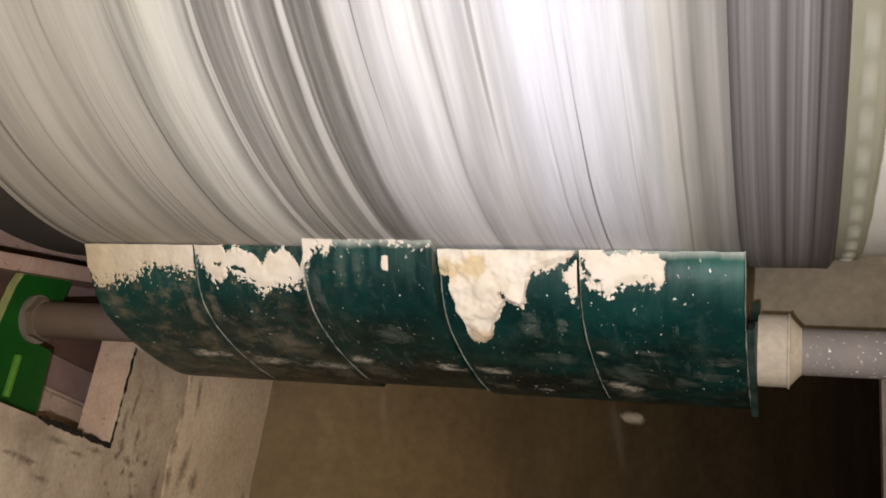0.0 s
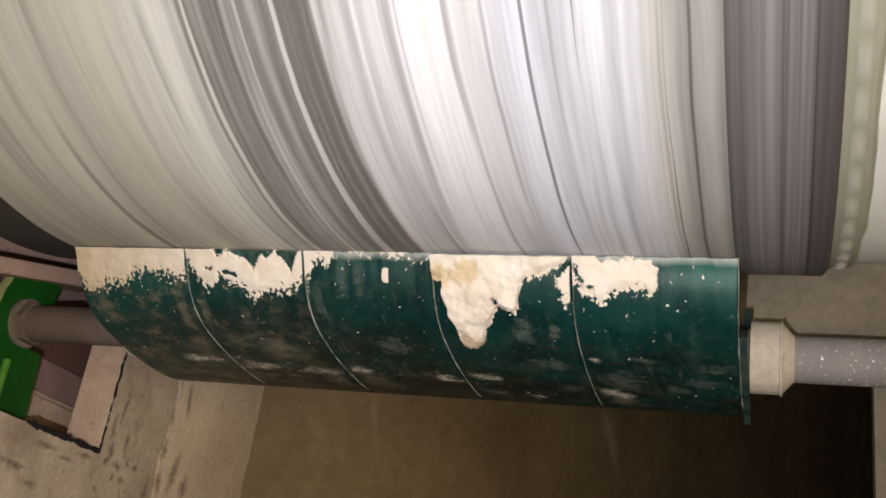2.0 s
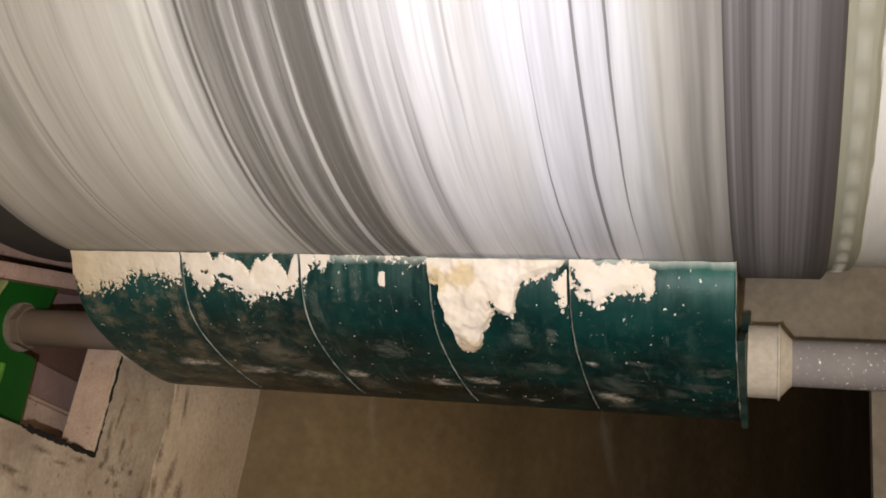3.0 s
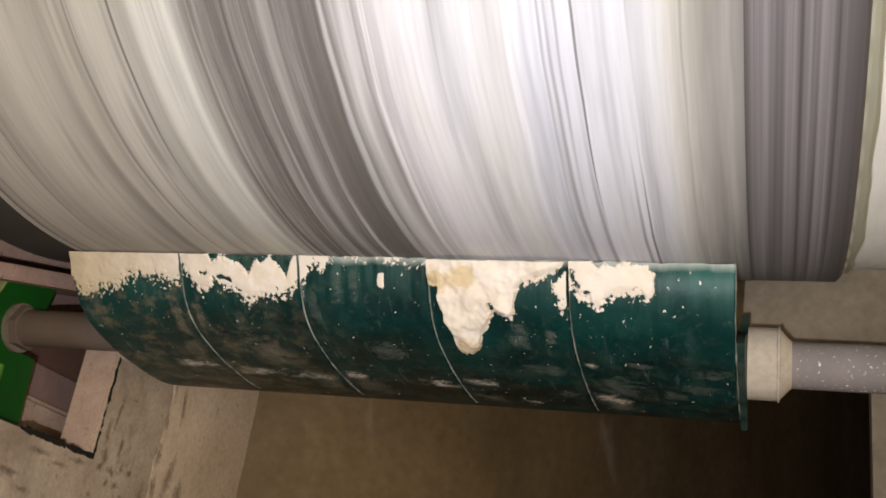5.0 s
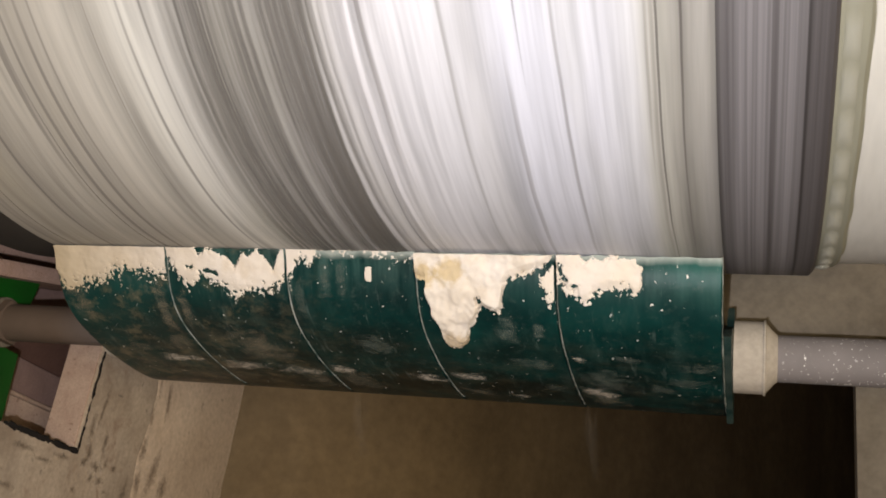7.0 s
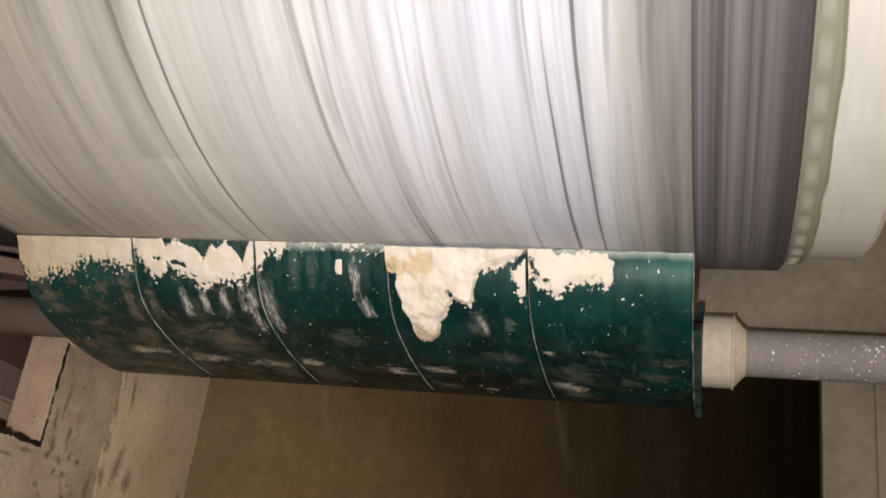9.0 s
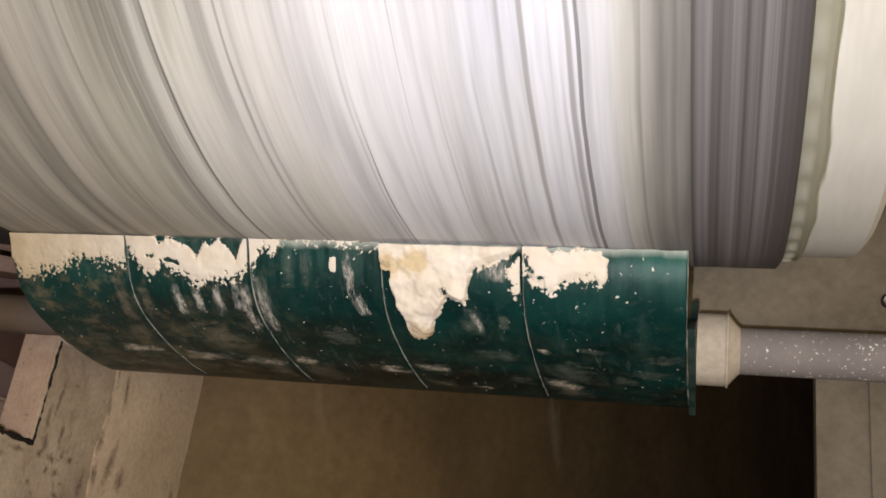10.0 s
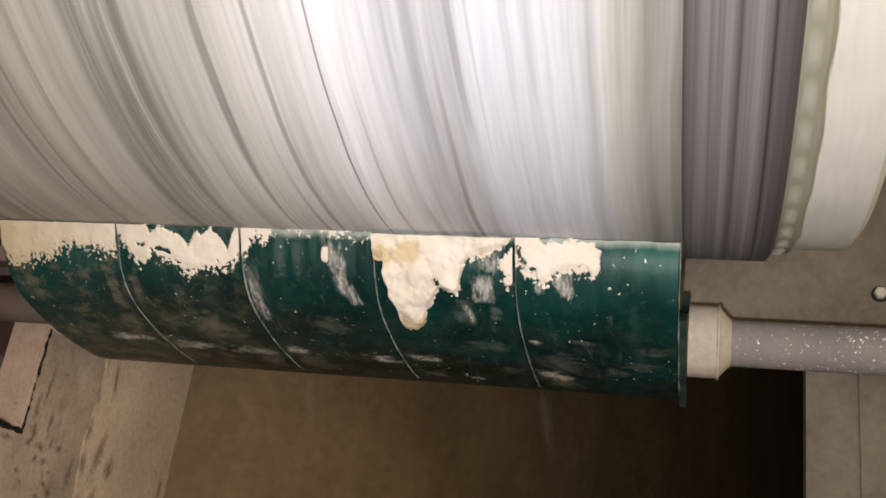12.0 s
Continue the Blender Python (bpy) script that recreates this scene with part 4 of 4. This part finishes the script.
def debris():
    """Black dirt along the opening's edge, and flecks caked on the wall below and beside it."""
    bm = bmesh.new()
    rng = random.Random(5)
    for k in range(230):
        if k < 110:
            y, z, r, sy, sz = 1.46 + 0.21 * rng.random() ** 0.8, WIN_Z0 + 0.001, 0.002 + 0.006 * rng.random() ** 2, 1.8, 0.8
        else:
            y, z, r, sy, sz = WIN_Y1 + 0.002 + 0.004 * rng.random(), WIN_Z0 + 0.23 * rng.random(), 0.0012 + 0.003 * rng.random() ** 2, 1.0, 2.2
        m = Matrix.Translation((WALL_X + 0.0005, y, z)) @ Matrix.Rotation(rng.uniform(-0.5, 0.5), 4, "X") @ Matrix.Diagonal((0.35 * r, r * sy, r * sz, 1))
        bmesh.ops.create_icosphere(bm, subdivisions=1, radius=1.0, matrix=m)
    for v in bm.verts:
        v.co.y += 0.0012 * noise.noise(v.co * 300)
        v.co.z += 0.0012 * noise.noise(v.co * 300 + Vector((9, 0, 0)))
    thing("black_dirt_crumbs", bm, DIRT_AND_SHADE, "black dirt crumbs caked round the shaft opening", "dirt", kind="stuff")


def smudges():
    """Ragged brown stains on the dusty side wall, and along the liner plate's edge."""
    m = Nodes("brown_stain", 0.95, spec=0.2)
    m.colour(m.mix(m.noise(60.0, 3.0), (0.06, 0.040, 0.024), (0.19, 0.13, 0.08)))
    uv = m.tree.nodes.new("ShaderNodeAttribute")
    uv.attribute_name = "depth"
    edge = m.math("ADD", uv.outputs["Fac"], m.math("MULTIPLY", m.math("SUBTRACT", m.noise(110.0, 5.0, 0.7), 0.5), 1.6))
    m.link(m.ramp(edge, [(0.30, 0.0), (1.05, 0.45)]), m.bsdf.inputs["Alpha"])
    spots = [(1.772, 1.80, 0.010, 0.012), (1.803, 1.80, 0.008, 0.008), (1.765, 1.767, 0.014, 0.009), (1.79, 1.75, 0.010, 0.005), (1.753, 1.84, 0.009, 0.035),
             (1.78, 1.727, 0.012, 0.006), (1.805, 1.712, 0.008, 0.018), (1.87, 1.70, 0.010, 0.008), (1.855, 1.755, 0.010, 0.035), (1.72, 1.90, 0.006, 0.05),
             (1.42, 1.73, 0.03, 0.006), (1.46, 1.727, 0.03, 0.008), (1.505, 1.706, 0.025, 0.008), (1.52, 1.778, 0.03, 0.008), (1.63, 1.785, 0.025, 0.006),
             (1.935, 1.98, 0.012, 0.05), (1.94, 1.82, 0.020, 0.06), (1.95, 1.72, 0.018, 0.04), (1.99, 1.80, 0.02, 0.03), (2.05, 1.72, 0.03, 0.03), (1.74, 1.79, 0.02, 0.012),
             (1.888, 1.93, 0.008, 0.03), (1.884, 1.86, 0.012, 0.035), (1.892, 1.79, 0.014, 0.03), (1.905, 1.70, 0.020, 0.03), (1.890, 2.02, 0.006, 0.04), (2.225, 1.80, 0.012, 0.04),
             (1.700, 1.86, 0.010, 0.030), (1.712, 1.81, 0.012, 0.020), (1.735, 1.765, 0.010, 0.012), (1.700, 1.79, 0.012, 0.010), (1.585, 1.768, 0.030, 0.006), (1.69, 1.735, 0.010, 0.006), (1.765, 1.70, 0.012, 0.006)]
    rng = random.Random(11)
    bm = bmesh.new()
    layer = bm.verts.layers.float.new("depth")
    for y, z, ry, rz in spots:
        mid = bm.verts.new((WALL_X + (0.0042 if y > 1.87 else 0.0014), y, z))
        mid[layer] = 1.0
        lean = rng.uniform(-0.3, 0.3)
        ring = []
        for k in range(20):
            a = 2 * math.pi * k / 20
            r = 1.5 * (1 + 0.4 * noise.noise((math.cos(a) * 1.3, math.sin(a) * 1.3, y * 50)))
            u, w = r * ry * math.cos(a), r * rz * math.sin(a)
            v = bm.verts.new((WALL_X + (0.0042 if y > 1.87 else 0.0014), y + u + lean * w * 0.5, z + w))
            v[layer] = 0.0
            ring.append(v)
        for k in range(20):
            bm.faces.new((mid, ring[k], ring[(k + 1) % 20]))
    thing("brown_stains", bm, m.mat, "soft brown dirt stains on the dusty chute wall", "stain", kind="stuff")


def lump(name, size, seed, label, material, rough=0.35):
    bm = bmesh.new()
    bmesh.ops.create_icosphere(bm, subdivisions=3, radius=1.0)
    for v in bm.verts:
        k = 1 + rough * noise.fractal(v.co * 1.6 + Vector((seed, 0, 0)), 1.0, 2.0, 3)
        v.co = Vector((v.co.x * size[0], v.co.y * size[1], v.co.z * size[2])) * k
    return thing(name, bm, material, label, "dust lump", "falling lumps", smooth=60)


SLAB = lump("dust_slab", (0.056, 0.012, 0.135), 2.0, "flat slab of pale caked dust thrown off the belt", CAKE, 0.14)
CRUMBS = [lump("dust_crumb", (0.019, 0.008, 0.009) if k == 0 else (0.006, 0.005, 0.010), 5.0 + k, "small greyish crumb of dust falling from the blades", TAN) for k in range(3)]


hall()
chute()
PULLEY = pulley()
CONVEYOR = belt()
WET = wet_film()
DAMP_FILM = damp_film()
BLADES = scraper()
STREAMS = [dust_stream(-0.262, 3), dust_stream(-0.662, 4)]
bracket_side()
frame_side()
frame_post()
debris()
smudges()


# ------------------------------------------------------------ what moves
DRIFT = [(0.0, -0.009), (1.5, -0.007), (2.5, -0.006), (3.2, -0.006), (4.0, 0.005), (4.8, 0.014), (5.8, 0.014), (6.2, 0.008), (6.5, 0.0), (6.8, -0.003),
         (7.2, -0.002), (7.6, 0.002), (8.5, 0.0), (9.5, -0.004), (10.5, 0.009), (11.5, 0.003), (12.0, -0.001)]
TURN = 0.85        # seconds a turn of the pulley
SPEED = 360.0 / TURN


def drift(t):
    for (a, p), (b, q) in zip(DRIFT[:-1], DRIFT[1:]):
        if a <= t <= b:
            return p + (q - p) * (t - a) / (b - a)
    return DRIFT[-1][1]


def motions():
    times = [k * 0.2 for k in range(61)]
    walk(CONVEYOR, [(t, pose(drift(t), AXIS_Y, AXIS_Z, SPEED * t)) for t in times])
    walk(PULLEY, [(t, pose(0, AXIS_Y, AXIS_Z, SPEED * t)) for t in times])
    turn = [(0.0, 0), (2.5, 30), (5.0, 60), (7.7, 92), (8.1, 122), (8.5, 150), (8.9, 176), (9.3, 195), (10.5, 210), (12.0, 228)]
    walk(WET, [(t, pose(0.6 * drift(t), AXIS_Y, AXIS_Z, a)) for t, a in turn])
    turn = [(0.0, 0), (7.7, 20), (8.5, 70), (9.3, 108), (10.5, 122), (12.0, 140)]
    walk(DAMP_FILM, [(t, pose(0.6 * drift(t), AXIS_Y, AXIS_Z, a)) for t, a in turn])
    for ob, t, way in LATE:
        sunk = pose(0, -0.005 * way.x, -0.005 * way.y)
        stays = [(12.0, pose(0, 0, 0))] if t > 9.5 or ob.parent != BLADES[1] else [(11.0, pose(0, 0, 0)), (11.5, sunk), (12.0, sunk)]
        walk(ob, [(0.0, sunk), (t - 0.3, sunk), (t + 0.1, pose(0, 0, 0))] + stays)
    for ob, sway in zip(STREAMS, (1.0, -1.0)):
        place = ob.location.copy()
        walk(ob, [(t, pose(*place, 0, 3.0 * sway * math.sin(2.1 * t), 2.0 * math.sin(1.3 * t))) for t in (0.75 * k for k in range(17))])
    kicked = BLADES[2]
    # once a turn the pulley's high spot lifts the middle blade
    lift = [0.55, 0.8, 0.5, 0.6, 0.6, 0.7, 0.7, 1.0, 0.2, 0.6, 0.35, 0.9, 0.8, 0.9]
    rows = [(0.0, 1.0), (0.1, 0.0)]
    for k in range(1, 15):
        mid = round(k * TURN * 10 + 0.01) / 10
        rows += [(mid - 0.1, 0.0), (mid, lift[k - 1]), (mid + 0.1, 0.0)]
    rows = [r for r in rows if r[0] < 11.99] + [(12.0, 0.0)]
    walk(kicked, [(t, pose(0, -0.034 * k, -0.003 * k)) for t, k in rows])

    ride = lambda a: (AXIS_Y - (R_BELT + 0.009) * math.cos(radians(a)), AXIS_Z - (R_BELT + 0.009) * math.sin(radians(a)))
    rows = [(t, pose(-0.655, *ride(a), a)) for t, a in ((0.0, -90), (0.5, -90), (0.6, -40), (0.7, 15), (0.8, 66))]
    rows += [(0.9, pose(-0.575, 1.12, 1.645, 38, 0)), (1.0, pose(-0.59, 1.12, 1.0, 50)), (1.2, pose(-0.58, 1.13, 0.16, 60)), (1.3, pose(-0.58, 1.14, 0.012, 88)), (12.0, pose(-0.58, 1.14, 0.012, 90))]
    walk(SLAB, rows)
    for ob, t0, a, b in ((CRUMBS[0], 0.0, (-0.243, 1.66, 1.924), (-0.193, 1.66, 1.827)), (CRUMBS[1], 10.1, (-0.472, 1.66, 1.873), (-0.46, 1.66, 1.75)),
                         (CRUMBS[2], 10.5, (-0.218, 1.66, 1.883), (-0.20, 1.66, 1.76))):
        rest = pose(a[0], 1.56, 1.966)
        rows = [(0.0, rest), (t0 - 0.2, rest), (t0 - 0.1, pose(a[0], 1.64, 1.965))] if t0 else []
        rows += [(t0, pose(*a, 20, 0, 25)), (t0 + 0.1, pose(*b, 60, 0, 40)), (t0 + 0.3, pose(b[0], 1.68, 1.2, 120, 0, 40)), (t0 + 0.6, pose(b[0], 1.70, 0.01, 180, 0, 40)), (12.0, pose(b[0], 1.70, 0.01, 180, 0, 40))]
        walk(ob, rows)


motions()
